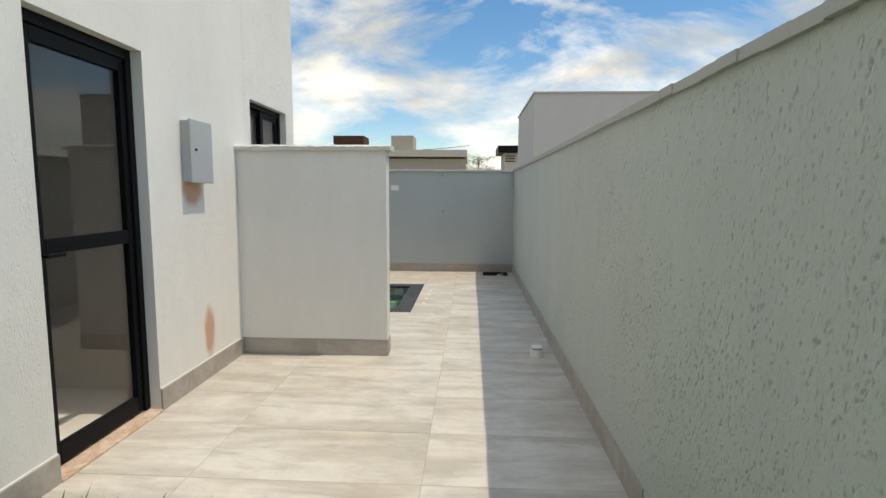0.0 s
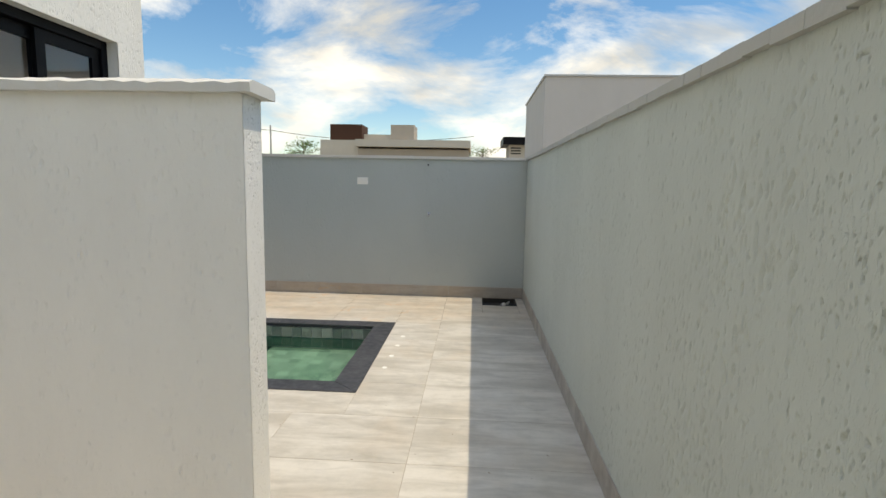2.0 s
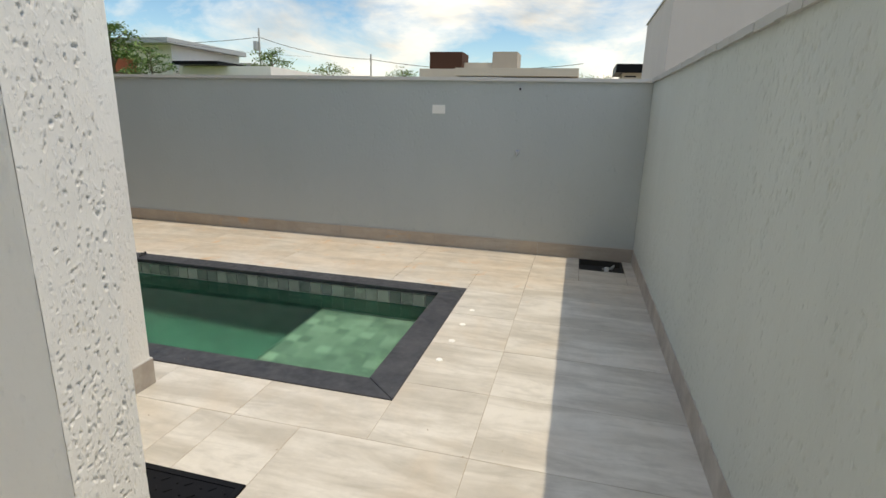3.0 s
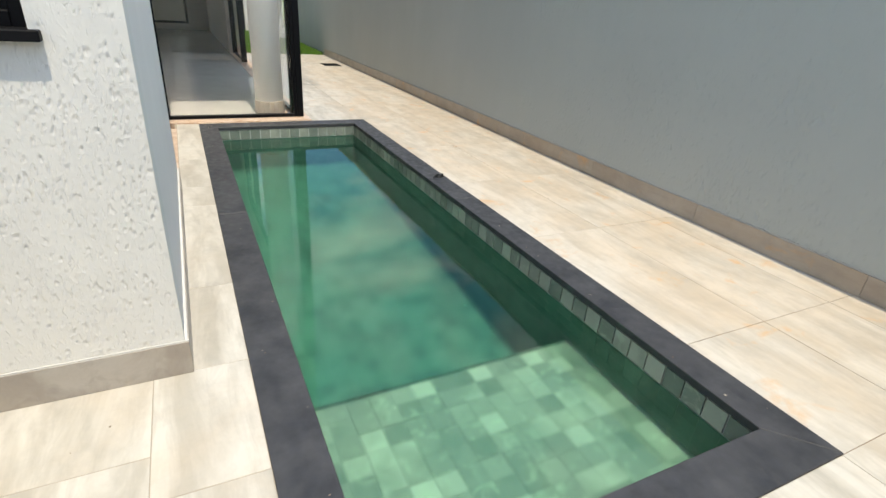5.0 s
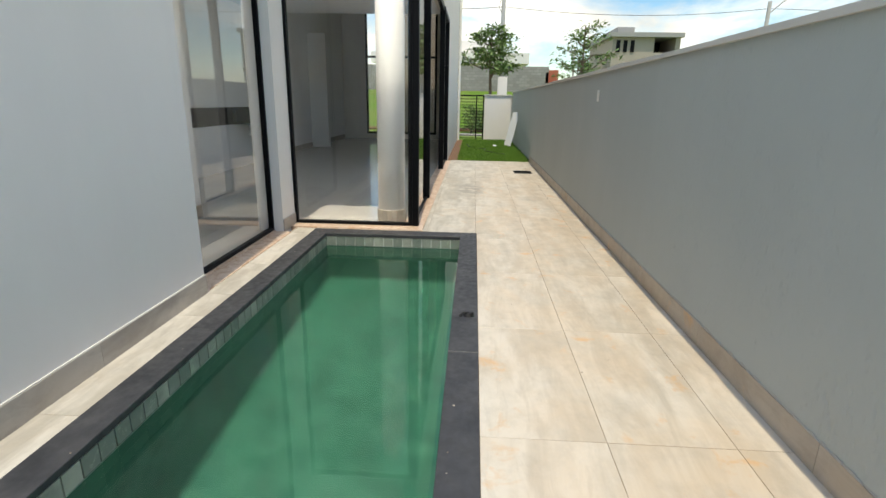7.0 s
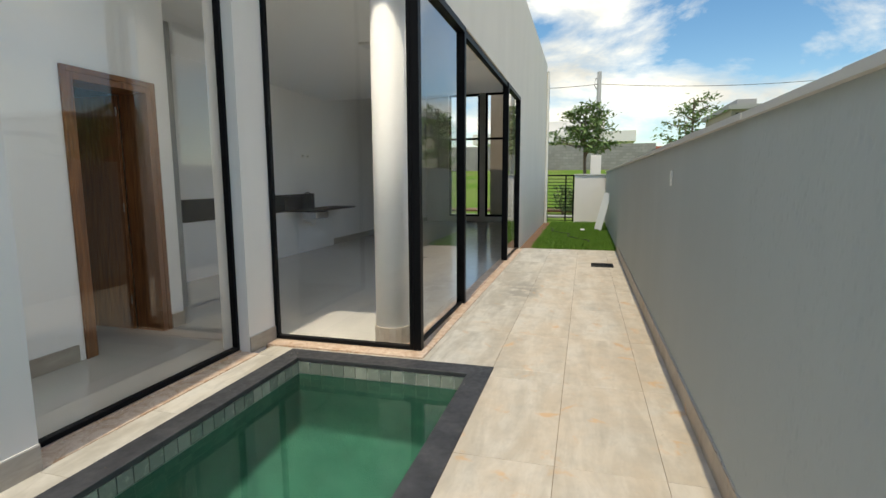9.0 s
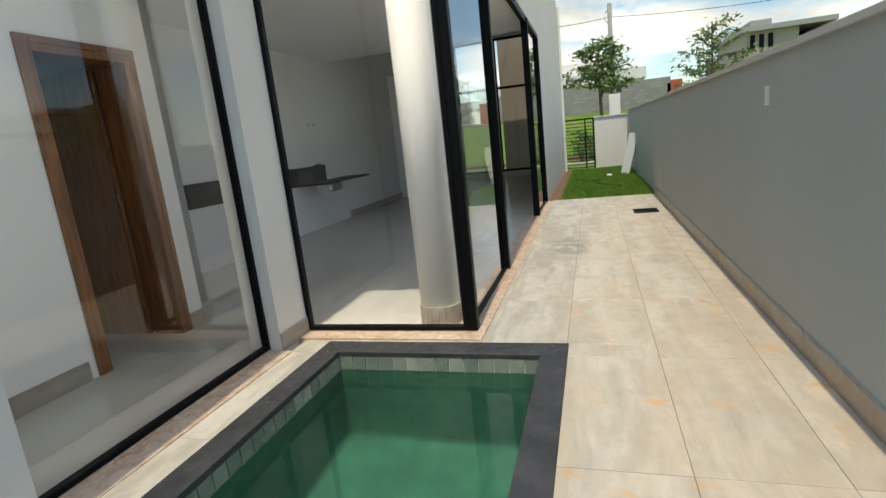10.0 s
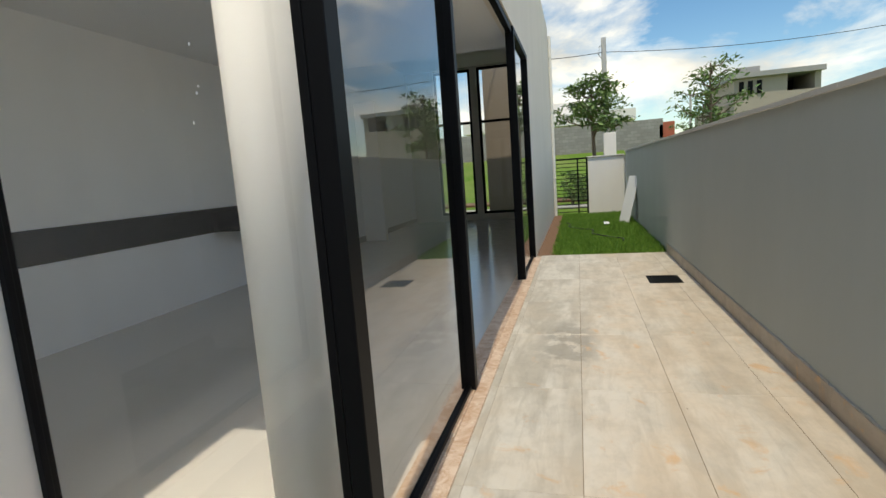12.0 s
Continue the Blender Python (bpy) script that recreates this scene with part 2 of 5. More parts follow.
def _water():
    """A sharp mirror on top, a slightly cloudy green body below."""
    m = bpy.data.materials.new("pool_water")
    m.use_nodes = True
    t = m.node_tree
    t.nodes.clear()
    N, L = t.nodes.new, t.links.new
    out, mix, fr = N("ShaderNodeOutputMaterial"), N("ShaderNodeMixShader"), N("ShaderNodeFresnel")
    body, gloss, bump, noise, geo = N("ShaderNodeBsdfRefraction"), N("ShaderNodeBsdfGlossy"), N("ShaderNodeBump"), N("ShaderNodeTexNoise"), N("ShaderNodeNewGeometry")
    body.inputs["Color"].default_value = (0.55, 0.88, 0.78, 1)
    body.inputs["Roughness"].default_value = 0.23
    body.inputs["IOR"].default_value = fr.inputs["IOR"].default_value = 1.33
    gloss.inputs["Color"].default_value = (1, 1, 1, 1)
    gloss.inputs["Roughness"].default_value = 0.0
    noise.inputs["Scale"].default_value, noise.inputs["Detail"].default_value, noise.inputs["Roughness"].default_value = 2.4, 2, 0.4
    bump.inputs["Strength"].default_value, bump.inputs["Distance"].default_value = 0.05, 0.02
    L(geo.outputs["Position"], noise.inputs["Vector"])
    L(noise.outputs["Fac"], bump.inputs["Height"])
    for n in (body, gloss, fr):
        L(bump.outputs[0], n.inputs["Normal"])
    L(fr.outputs[0], mix.inputs[0]); L(body.outputs[0], mix.inputs[1]); L(gloss.outputs[0], mix.inputs[2])
    L(mix.outputs[0], out.inputs["Surface"])
    return m


def _marble():
    m = mat("sill_marble", (0.6, 0.45, 0.33), 0.4)
    n = Nodes(m)
    a = n.noise(n.pos(), 9, 6, 0.7, 1.0)
    c = n.mix(n.ramp(a, (0.4, 0.0), (0.62, 1.0)), (0.66, 0.52, 0.41), (0.47, 0.30, 0.19))
    n.color(n.mix(n.ramp(n.noise(n.pos(), 30, 4), (0.62, 0.0), (0.72, 0.7)), c, (0.75, 0.7, 0.62)))
    n.bump(n.noise(n.pos(), 50, 3), 0.2, 0.003)
    return m


def _indoor_floor():
    m = mat("polished_porcelain", (0.5, 0.49, 0.46), 0.12)
    n = Nodes(m)
    n.color(n.mix(n.noise(n.pos(), 1.5, 5, 0.6), (0.54, 0.525, 0.49), (0.62, 0.60, 0.56)))
    n.rough(n.ramp(n.noise(n.pos(), 6, 4), (0.3, 0.08), (0.7, 0.2)))
    return m


M_COPING, M_PTILE, M_PTILE_MURK, M_WATER, M_MARBLE, M_INFLOOR = _coping(), _pooltile(False), _pooltile(True), _water(), _marble(), _indoor_floor()

# ---- helpers for building ----


def add_box(bm, x0, y0, z0, x1, y1, z1, bevel=0.0):
    tmp = bmesh.new() if bevel else bm
    vs = [tmp.verts.new(p) for p in ((x0, y0, z0), (x1, y0, z0), (x1, y1, z0), (x0, y1, z0), (x0, y0, z1), (x1, y0, z1), (x1, y1, z1), (x0, y1, z1))]
    for f in ((3, 2, 1, 0), (4, 5, 6, 7), (0, 1, 5, 4), (1, 2, 6, 5), (2, 3, 7, 6), (3, 0, 4, 7)):
        tmp.faces.new([vs[k] for k in f])
    if bevel:
        bmesh.ops.bevel(tmp, geom=tmp.edges[:], offset=bevel, segments=1, affect="EDGES")
        me = bpy.data.meshes.new("tmp")
        tmp.to_mesh(me)
        tmp.free()
        bm.from_mesh(me)
        bpy.data.meshes.remove(me)
    return bm


def boxes(*rows, bevel=0.0):
    bm = bmesh.new()
    for r in rows:
        add_box(bm, *r, bevel=bevel)
    return bm


def cyl(bm, x, y, z0, z1, r0, r1=None, seg=24, m=None):
    r = bmesh.ops.create_cone(bm, cap_ends=True, segments=seg, radius1=r0, radius2=r0 if r1 is None else r1, depth=z1 - z0)
    mm = Matrix.Translation((x, y, (z0 + z1) / 2))
    bmesh.ops.transform(bm, matrix=(m @ mm) if m else mm, verts=r["verts"])
    return bm


def obj(name, bm, material, smooth=False):
    me = bpy.data.meshes.new(name)
    bm.normal_update()
    bm.to_mesh(me)
    bm.free()
    me.materials.append(material)
    if smooth:
        for p in me.polygons:
            p.use_smooth = True
    return new(name, me)


def part(name, bm, material, parent, label="", smooth=False):
    ob = obj(name, bm, material, smooth)
    ob.parent = parent
    if label:
        tagged(ob, label)
    return ob


def thing(name, place, label, category, group=""):
    e = new(name)
    e.empty_display_size = 0.1
    e.location = place
    return tagged(e, label, category, group)


def part_at(name, bm, material, parent, label="", smooth=False):
    """A part whose bmesh is in world places, under a thing that stands elsewhere."""
    bmesh.ops.translate(bm, vec=-Vector(parent.location), verts=bm.verts[:])
    return part(name, bm, material, parent, label, smooth)


def tube(bm, points, r, seg=8):
    rings = []
    pts = [Vector(p) for p in points]
    for i, p in enumerate(pts):
        d = (pts[min(i + 1, len(pts) - 1)] - pts[max(i - 1, 0)]).normalized()
        q = d.to_track_quat("Z", "Y")
        rr = r[i] if isinstance(r, (list, tuple)) else r
        rings.append([bm.verts.new(p + q @ Vector((rr * math.cos(2 * math.pi * k / seg), rr * math.sin(2 * math.pi * k / seg), 0))) for k in range(seg)])
    for a, b in zip(rings, rings[1:]):
        for k in range(seg):
            bm.faces.new((a[k], a[(k + 1) % seg], b[(k + 1) % seg], b[k]))
    bm.faces.new(rings[0][::-1])
    bm.faces.new(rings[-1])
    return bm


def minus(rect, hole):
    """A rectangle (x0, y0, x1, y1) less another, as up to four rectangles."""
    x0, y0, x1, y1 = rect
    a0, b0, a1, b1 = max(x0, hole[0]), max(y0, hole[1]), min(x1, hole[2]), min(y1, hole[3])
    if a0 >= a1 or b0 >= b1:
        return [rect]
    out = [(x0, y0, a0, y1), (a1, y0, x1, y1), (a0, y0, a1, b0), (a0, b1, a1, y1)]
    return [r for r in out if r[2] - r[0] > 0.012 and r[3] - r[1] > 0.012]


def rects(rect, holes):
    todo = [rect]
    for h in holes:
        todo = [r for t in todo for r in minus(t, h)]
    return todo


def wall(name, axis, face, back, u0, u1, z0, z1, material, holes=(), label="", kind="structure"):
    """An upright wall with openings (u0, z0, u1, z1); axis: the one that it is thin along."""
    bm = bmesh.new()
    lo, hi = min(face, back), max(face, back)
    for a, b, c, d in rects((u0, z0, u1, z1), holes):
        if axis == "x":
            add_box(bm, lo, a, b, hi, c, d)
        else:
            add_box(bm, a, lo, b, c, hi, d)
    return tagged(obj(name, bm, material), label or name.replace("_", " "), "wall", kind=kind)


def lattice(u, v, fu, fv, rng):
    """Smooth noise over a grid of places, 0 to 1, with fu and fv knots a metre."""
    a, b = (u - u.min()) * fu, (v - v.min()) * fv
    i, j = a.astype(int), b.astype(int)
    k = rng.random((int(a.max()) + 3, int(b.max()) + 3))
    s, t = a - i, b - j
    s, t = s * s * (3 - 2 * s), t * t * (3 - 2 * t)
    return (k[i, j] * (1 - s) + k[i + 1, j] * s) * (1 - t) + (k[i, j + 1] * (1 - s) + k[i + 1, j + 1] * s) * t


def relief(parent, axis, face, into, u0, u1, z0, z1, du, dz, material, seed, depth=0.006, share=0.3, holes=(), drag=34, base=0.008, fade=False, fine=1.0):
    """A coat of trowelled plaster on a wall, with torn upright gouges and soft waves."""
    rng = np.random.default_rng(seed)
    nu, nz = int((u1 - u0) / du) + 1, int((z1 - z0) / dz) + 1
    u, v = np.meshgrid(np.linspace(u0, u1, nu), np.linspace(z0, z1, nz), indexing="ij")
    w = u + 0.012 * (lattice(u, v, 9, 9, rng) - 0.5)
    torn = 0.6 * lattice(w, v, 92 * fine, drag, rng) + 0.4 * lattice(w, v, 180 * fine, drag * 2.2, rng)
    where = 0.6 * lattice(u, v, 2.3, 1.5, rng) + 0.4 * lattice(u, v, 9, 5, rng)
    edge = 0.16 + share * where
    gouge = np.clip((edge - torn) / 0.05, 0, 1)
    lip = np.clip((edge + 0.10 - torn) / 0.10, 0, 1) * (1 - gouge)
    wave = lattice(u, v, 14, 8, rng) + 0.5 * lattice(u, v, 40, 26, rng)
    h = base - depth * gouge + 0.0015 * lip + 0.0011 * wave
    rim = np.minimum(np.minimum(u - u0, u1 - u), 0.012) / 0.012
    h = base + (h - base) * (0.35 + 0.65 * rim)
    if fade:
        f = np.clip((u - u0) / 0.06, 0, 1) * np.clip((z1 - v) / 0.06, 0, 1)
        h = h * f - 0.0006 * (1 - f)
    d = face + into * h
    co = np.stack((d, u, v) if axis == "x" else (u, d, v), axis=-1).reshape(-1, 3)
    n = np.arange(nu * nz).reshape(nu, nz)
    q = np.stack((n[:-1, :-1], n[1:, :-1], n[1:, 1:], n[:-1, 1:]), axis=-1)
    if (axis == "x") != (into > 0):
        q = q[..., ::-1]
    keep = np.ones(q.shape[:2], bool)
    cu, cv = u[:-1, :-1] + du / 2, v[:-1, :-1] + dz / 2
    for a, b, c, e in holes:
        keep &= ~((cu > a) & (cu < c) & (cv > b) & (cv < e))
    q = q[keep]
    me = bpy.data.meshes.new("plaster_coat")
    me.vertices.add(len(co))
    me.vertices.foreach_set("co", co.astype(np.float32).ravel())
    me.loops.add(q.size)
    me.loops.foreach_set("vertex_index", q.astype(np.int32).ravel())
    me.polygons.add(len(q))
    me.polygons.foreach_set("loop_start", np.arange(0, q.size, 4, dtype=np.int32))
    me.update(calc_edges=True)
    me.materials.append(material)
    ob = new("plaster_coat", me)
    ob.parent = parent
    return ob


# ---- plan ----
AX = -1.915                      # house side wall, facing +x
BY = 5.98                        # house wall beside the pool, facing +y
CY = 7.37                        # living room front, facing +y
RX, FY = 0.9, 9.5                # boundary walls
GX = -6.6                        # short glass front, facing +x
TOP = 1.86
PX0, PX1, PY0, PY1 = -6.17, -0.805, 6.385, 7.915      # pool inside
CW, CWY = 0.205, 0.185           # coping width, at the ends and along the sides
POOL = (PX0, PY0, PX1, PY1)
COPE = (PX0 - CW, PY0 - CWY, PX1 + CW, PY1 + CWY)
WATER = -0.145
DECK_Y0, DECK_X0 = 2.3, -14.1
ROOF = 5.6
GATE_X = -21.5

# ---- ground ----
bm = bmesh.new()
for r in rects((-400, -400, 400, 400), [(PX0 - .2, PY0 - .2, PX1 + .2, PY1 + .2)]):
    add_box(bm, r[0], r[1], -0.5, r[2], r[3], -0.07)


def _ground():
    m = mat("grassy_ground", (0.08, 0.13, 0.03), 0.95, spec=0.1)
    n = Nodes(m)
    c = n.mix(n.ramp(n.noise(n.pos(), 0.35, 6, 0.65), (0.4, 0.0), (0.66, 1.0)), (0.12, 0.22, 0.03), (0.20, 0.25, 0.07))
    c = n.mix(n.ramp(n.noise(n.pos(), 0.12, 5, 0.6), (0.58, 0.0), (0.68, 0.8)), c, (0.30, 0.20, 0.12))
    n.color(n.mix(n.ramp(n.noise(n.pos(), 30, 4), (0.3, 0.5), (0.7, 0.0)), c, (0.03, 0.06, 0.01)))
    n.bump(n.noise(n.pos(), 40, 4), 0.6, 0.03)
    return m


M_GROUND = _ground()
M_BARE = mat("bare_earth", (0.33, 0.27, 0.20), 0.95, spec=0.1)
nb = Nodes(M_BARE)
nb.color(nb.mix(nb.ramp(nb.noise(nb.pos(), 0.2, 6, 0.65), (0.52, 0.0), (0.66, 0.7)), nb.mix(nb.noise(nb.pos(), 6, 5, 0.7), (0.26, 0.21, 0.15), (0.42, 0.36, 0.28)), (0.13, 0.19, 0.05)))
nb.bump(nb.noise(nb.pos(), 20, 5), 0.6, 0.03)
tagged(obj("ground", bm, M_BARE), "bare and patchy grassy ground round the houses", "ground", kind="structure")

# ---- boundary walls ----
wall_right = wall("wall_east", "x", RX, RX + 0.15, -3.0, FY + 0.15, -0.07, TOP - 0.035, M_GREYT, label="grey boundary wall of textured plaster")
relief(wall_right, "x", RX, -1, 0.5, 3.8, 0.10, TOP - 0.034, 0.0032, 0.0055, M_GREYT, 1, 0.0065, 0.23, (), 66, 0.008, False, 1.8)
relief(wall_right, "x", RX, -1, 3.8, FY, 0.10, TOP - 0.034, 0.0055, 0.0095, M_GREYT, 2, 0.006, 0.24, (), 44, 0.008, False, 1.2)
wall_far = wall("wall_north", "y", FY, FY + 0.15, GATE_X, RX, -0.07, TOP - 0.035, M_GREY, label="smooth grey painted boundary wall")
relief(wall_far, "y", FY, -1, -5.0, RX - 0.012, 0.10, TOP - 0.034, 0.007, 0.011, M_GREY, 3, 0.004, 0.25, (), 40, 0.0045)
bm = bmesh.new()
for i in range(104):             # mortar cap, laid by hand
    y0 = -3.0 + i * 0.12
    add_box(bm, RX - 0.03 + random.uniform(-.003, .003), y0, TOP - 0.035 + random.uniform(-.005, .001), RX + 0.19, y0 + 0.1205, TOP + random.uniform(-.0018, .0018))
tagged(obj("wall_cap", bm, M_CAPG), "rough mortar cap on the boundary wall", "wall cap", kind="structure")
bm = bmesh.new()
for i in range(46):
    x0 = RX - 0.03 - 0.487 * (i + 1)
    add_box(bm, x0, FY - 0.03 + random.uniform(-.003, .003), TOP - 0.035, x0 + 0.4875, FY + 0.19, TOP + random.uniform(-.004, .003))
tagged(obj("wall_cap", bm, M_CAP), "pale mortar cap on the smooth boundary wall", "wall cap", kind="structure")
wall("wall_south", "y", -3.0, -3.15, AX - 0.15, RX + 0.15, -0.07, TOP, M_GREY, label="grey boundary wall behind the lawn")

# ---- house shell ----
DOOR = (2.43, 0.0, 3.28, 2.30)
WIN = (4.82, 1.25, 5.74, 2.29)
wall_side = wall("wall_house_side", "x", AX, AX - 0.16, -3.0, BY, -0.07, ROOF, M_WHITE, [(DOOR[0], -0.2, DOOR[2], DOOR[3]), WIN], "white textured house wall with a door and a window")
relief(wall_side, "x", AX, 1, 4.68, BY, 0.10, 4.3, 0.0045, 0.0075, M_WHITE, 4, 0.0045, 0.24, [WIN], 62, 0.005, True, 1.5)
G1 = (-6.17, -4.22)
wall("wall_house_pool", "y", BY, BY - 0.25, G1[1], AX - 0.16, -0.07, ROOF, M_SMOOTH, label="smooth pale house wall beside the pool")
wall("wall_house_lintel", "y", BY, BY - 0.25, G1[0], G1[1], 5.0, ROOF, M_SMOOTH, label="pale wall above the pool-side glass")
bm = boxes((GX - 0.03, BY - 0.38, -0.07, G1[0], BY - 0.09, ROOF))
tagged(obj("wall_pier", bm, M_SMOOTH), "white pier between two glass fronts", "wall", kind="structure")
wall("wall_house_short", "x", GX, GX - 0.12, BY - 0.09, CY, 3.35, ROOF, M_WHITE, label="white wall above the short glass front")
OPEN = (-13.9, GX)
wall("wall_house_front", "y", CY, CY - 0.18, GATE_X, GX, -0.07, ROOF, M_CREAM, [(OPEN[0], -0.2, OPEN[1] + 0.5, 3.35)], "white house wall along the side passage with a wide glazed opening")
wall("wall_pilaster", "y", 4.03, 3.85, -7.5, -7.1, 0.012, 3.4, mat("mid_grey_paint", (0.30, 0.31, 0.31), 0.7), label="grey pilaster beside the kitchen")
wall("wall_laundry_side", "y", 3.6, 3.7, -3.1, AX - 0.16, 0, 3.4, M_INNER, label="taupe inner wall beside the side door")
# closing walls, floor and ceiling indoors
HX = -21.3
FARWIN, FARWIN_B = (3.787, 0.20, 4.97, 4.70), (5.18, 0.20, 6.55, 4.72)
wall("wall_house_street", "x", HX, HX - 0.18, -3.0, CY - 0.18, -0.07, ROOF, M_WHITE, [FARWIN, FARWIN_B], "white front wall of the house")
wall("wall_kitchen", "y", 2.9, 2.75, HX, -3.1, 0, 4.8, M_WALLIN, label="white kitchen wall")
wall("wall_corridor", "y", 4.6, 4.3, -6.8, -4.0, 0, 5.38, M_WALLIN, [(-6.56, -0.2, -5.69, 2.47)], "white inner wall with a doorway")
wall("wall_corridor_end", "x", -4.0, -3.85, 4.3, BY - 0.25, 0, 5.38, M_WALLIN, label="white wall at the end of the corridor")
# unseen; closes the extra corridor height that was added for light
wall("wall_bulkhead", "x", -6.8, -6.65, 4.6, 5.6, 3.4, 5.38, M_WALLIN, label="white bulkhead above the corridor mouth")
wall("wall_laundry", "x", -3.25, -3.1, -3.0, 2.75, 0, 3.4, M_INNER, label="pale inner wall behind the side door")
wall("wall_house_back", "y", -3.0, -3.16, HX, AX - 0.16, -0.07, ROOF, M_WHITE, label="white rear wall of the house")
VX = -13.4                       # from here to the street the living room is higher
wall("wall_ceiling_step", "x", VX, VX + 0.12, 2.9, CY - 0.18, 3.5, 4.86, M_WALLIN, label="white step between the low and the high ceiling")
wall("wall_porch", "x", -22.75, -22.9, 5.12, CY, -0.07, 5.2, M_INNER, label="taupe porch wall outside the street windows")
tagged(obj("ceiling", boxes((VX, -3.0, 3.4, AX - 0.16, 4.3, 3.5), (VX, 4.3, 3.4, -6.8, 5.6, 3.5), (-3.85, 4.3, 3.4, AX - 0.16, 5.6, 3.5), (VX, 5.6, 3.4, GX - 0.12, CY - 0.18, 3.5), (HX, 2.9, 4.76, VX, CY - 0.18, 4.86)), M_CEIL), "white flat ceiling", "ceiling", kind="structure")
tagged(obj("roof_slab", boxes((HX, -3.0, ROOF - 0.2, AX - 0.16, 5.73, ROOF - .05), (HX, 5.73, ROOF - 0.2, GX - 0.12, CY - 0.18, ROOF - .05)), M_CEIL), "flat concrete roof slab of the house", "roof", kind="structure")
tagged(obj("floor_indoor", boxes((HX, -3.0, -0.07, AX - 0.16, 5.70, 0.012), (HX, 5.70, -0.07, GX - 0.06, CY - 0.16, 0.012)), M_INFLOOR), "polished pale grey porcelain floor indoors", "floor", kind="structure")

# ---- pool ----
bm = boxes((PX0 - .15, PY0 - .15, -1.6, PX1 + .15, PY1 + .15, -1.3), (PX0 - .15, PY0 - .15, -1.3, PX0 - .012, PY1 + .15, -0.03), (PX1 + .012, PY0 - .15, -1.3, PX1 + .15, PY1 + .15, -0.03),
           (PX0 - .012, PY0 - .15, -1.3, PX1 + .012, PY0 - .012, -0.03), (PX0 - .012, PY1 + .012, -1.3, PX1 + .012, PY1 + .15, -0.03))
BX, BZ = PX1 - 10 * 0.1093, -0.50            # the bench in the shallow end
add_box(bm, BX + 0.012, PY0 - .012, -1.3, PX1 + .012, PY1 + .012, BZ - 0.012)
basin = tagged(obj("pool_basin", bm, mat("pale_grout", (0.60, 0.62, 0.58), 0.8)), "sunken pool basin lined with green stone tiles", "swimming pool", kind="structure")
water = obj("water", boxes((PX0 - .011, PY0 - .011, WATER - 0.001, PX1 + .011, PY1 + .011, WATER)), M_WATER)
bm = bmesh.new()
vs = [bm.verts.new(p) for p in ((PX0 - .011, PY0 - .011, WATER), (PX1 + .011, PY0 - .011, WATER), (PX1 + .011, PY1 + .011, WATER), (PX0 - .011, PY1 + .011, WATER))]
bm.faces.new(vs)
bm.to_mesh(water.data)
bm.free()
water.visible_shadow = False
tagged(water, "clear green still pool water", "water", kind="structure")


def coping():
    bmq = []
    x0, y0, x1, y1 = COPE
    corner = [((x0, y0), (PX0, PY0)), ((x1, y0), (PX1, PY0)), ((x1, y1), (PX1, PY1)), ((x0, y1), (PX0, PY1))]
    e = tagged(new("pool_coping"), "charcoal stone coping round the pool", "pool edge", kind="structure")
    for k in range(4):
        (oa, ia), (ob_, ib) = corner[k], corner[(k + 1) % 4]
        cuts = [0.0, 0.485, 1.0] if k % 2 == 0 else [0.0, 1.0]
        for s, t in zip(cuts, cuts[1:]):
            f = lambda a, b, q: (a[0] + (b[0] - a[0]) * q, a[1] + (b[1] - a[1]) * q)
            quad = [f(oa, ob_, s), f(oa, ob_, t), f(ia, ib, t), f(ia, ib, s)]
            b = bmesh.new()
            lo = [b.verts.new((*p, -0.03)) for p in quad]
            hi = [b.verts.new((*p, 0.006)) for p in quad]
            b.faces.new(lo[::-1]); b.faces.new(hi)
            for i in range(4):
                b.faces.new((lo[i], lo[(i + 1) % 4], hi[(i + 1) % 4], hi[i]))
            c = sum((Vector(v.co) for v in b.verts), Vector()) / 8
            for v in b.verts:
                d = Vector((c.x - v.co.x, c.y - v.co.y, 0))
                v.co += d.normalized() * 0.0015
            bmesh.ops.bevel(b, geom=[ed for ed in b.edges if all(v.co.z > 0 for v in ed.verts)], offset=0.003, segments=1, affect="EDGES")
            part("coping_stone", b, M_COPING, e)
    return e


coping()
DRAIN = (0.35, 9.06, 0.79, 9.484)
GRATE = (-12.25, 8.94, -11.79, 9.33)
COVER = (-1.5, 4.87, -0.94, 5.43)

# ---- low wall ----
EX = -0.618                      # free end of the screen wall
e = tagged(new("wall_partition"), "low white plastered screen wall with a cap", "wall", kind="structure")
part("wall_body", boxes((AX, 4.53, -0.07, EX, 4.67, 1.80), bevel=0.004), M_SCREEN, e)
relief(e, "y", 4.53, -1, AX - 0.002, EX + 0.007, 0.10, 1.80, 0.005, 0.008, M_SCREEN, 5, 0.0035, 0.18, (), 36)
relief(e, "x", EX, 1, 4.522, 4.678, 0.10, 1.80, 0.0021, 0.0035, M_SCREEN, 6, 0.0036, 0.23, (), 95, 0.008, False, 1.9)
rnd = random.Random(31)
b = bmesh.new()                  # a hand-laid mortar cap with an uneven edge
rings = []
for i in range(34):
    x = AX + .001 + (EX + .05 - AX) * i / 33
    j = [rnd.uniform(-.005, .005) for _ in range(6)]
    rings.append([b.verts.new(p) for p in ((x, 4.488 + j[0], 1.800 + j[1] * .3), (x, 4.486 + j[0], 1.832 + j[2]), (x, 4.51, 1.846 + j[3] * .6), (x, 4.69, 1.846 + j[4] * .6), (x, 4.714 + j[5], 1.832 + j[2]), (x, 4.712 + j[5], 1.800 + j[1] * .3))])
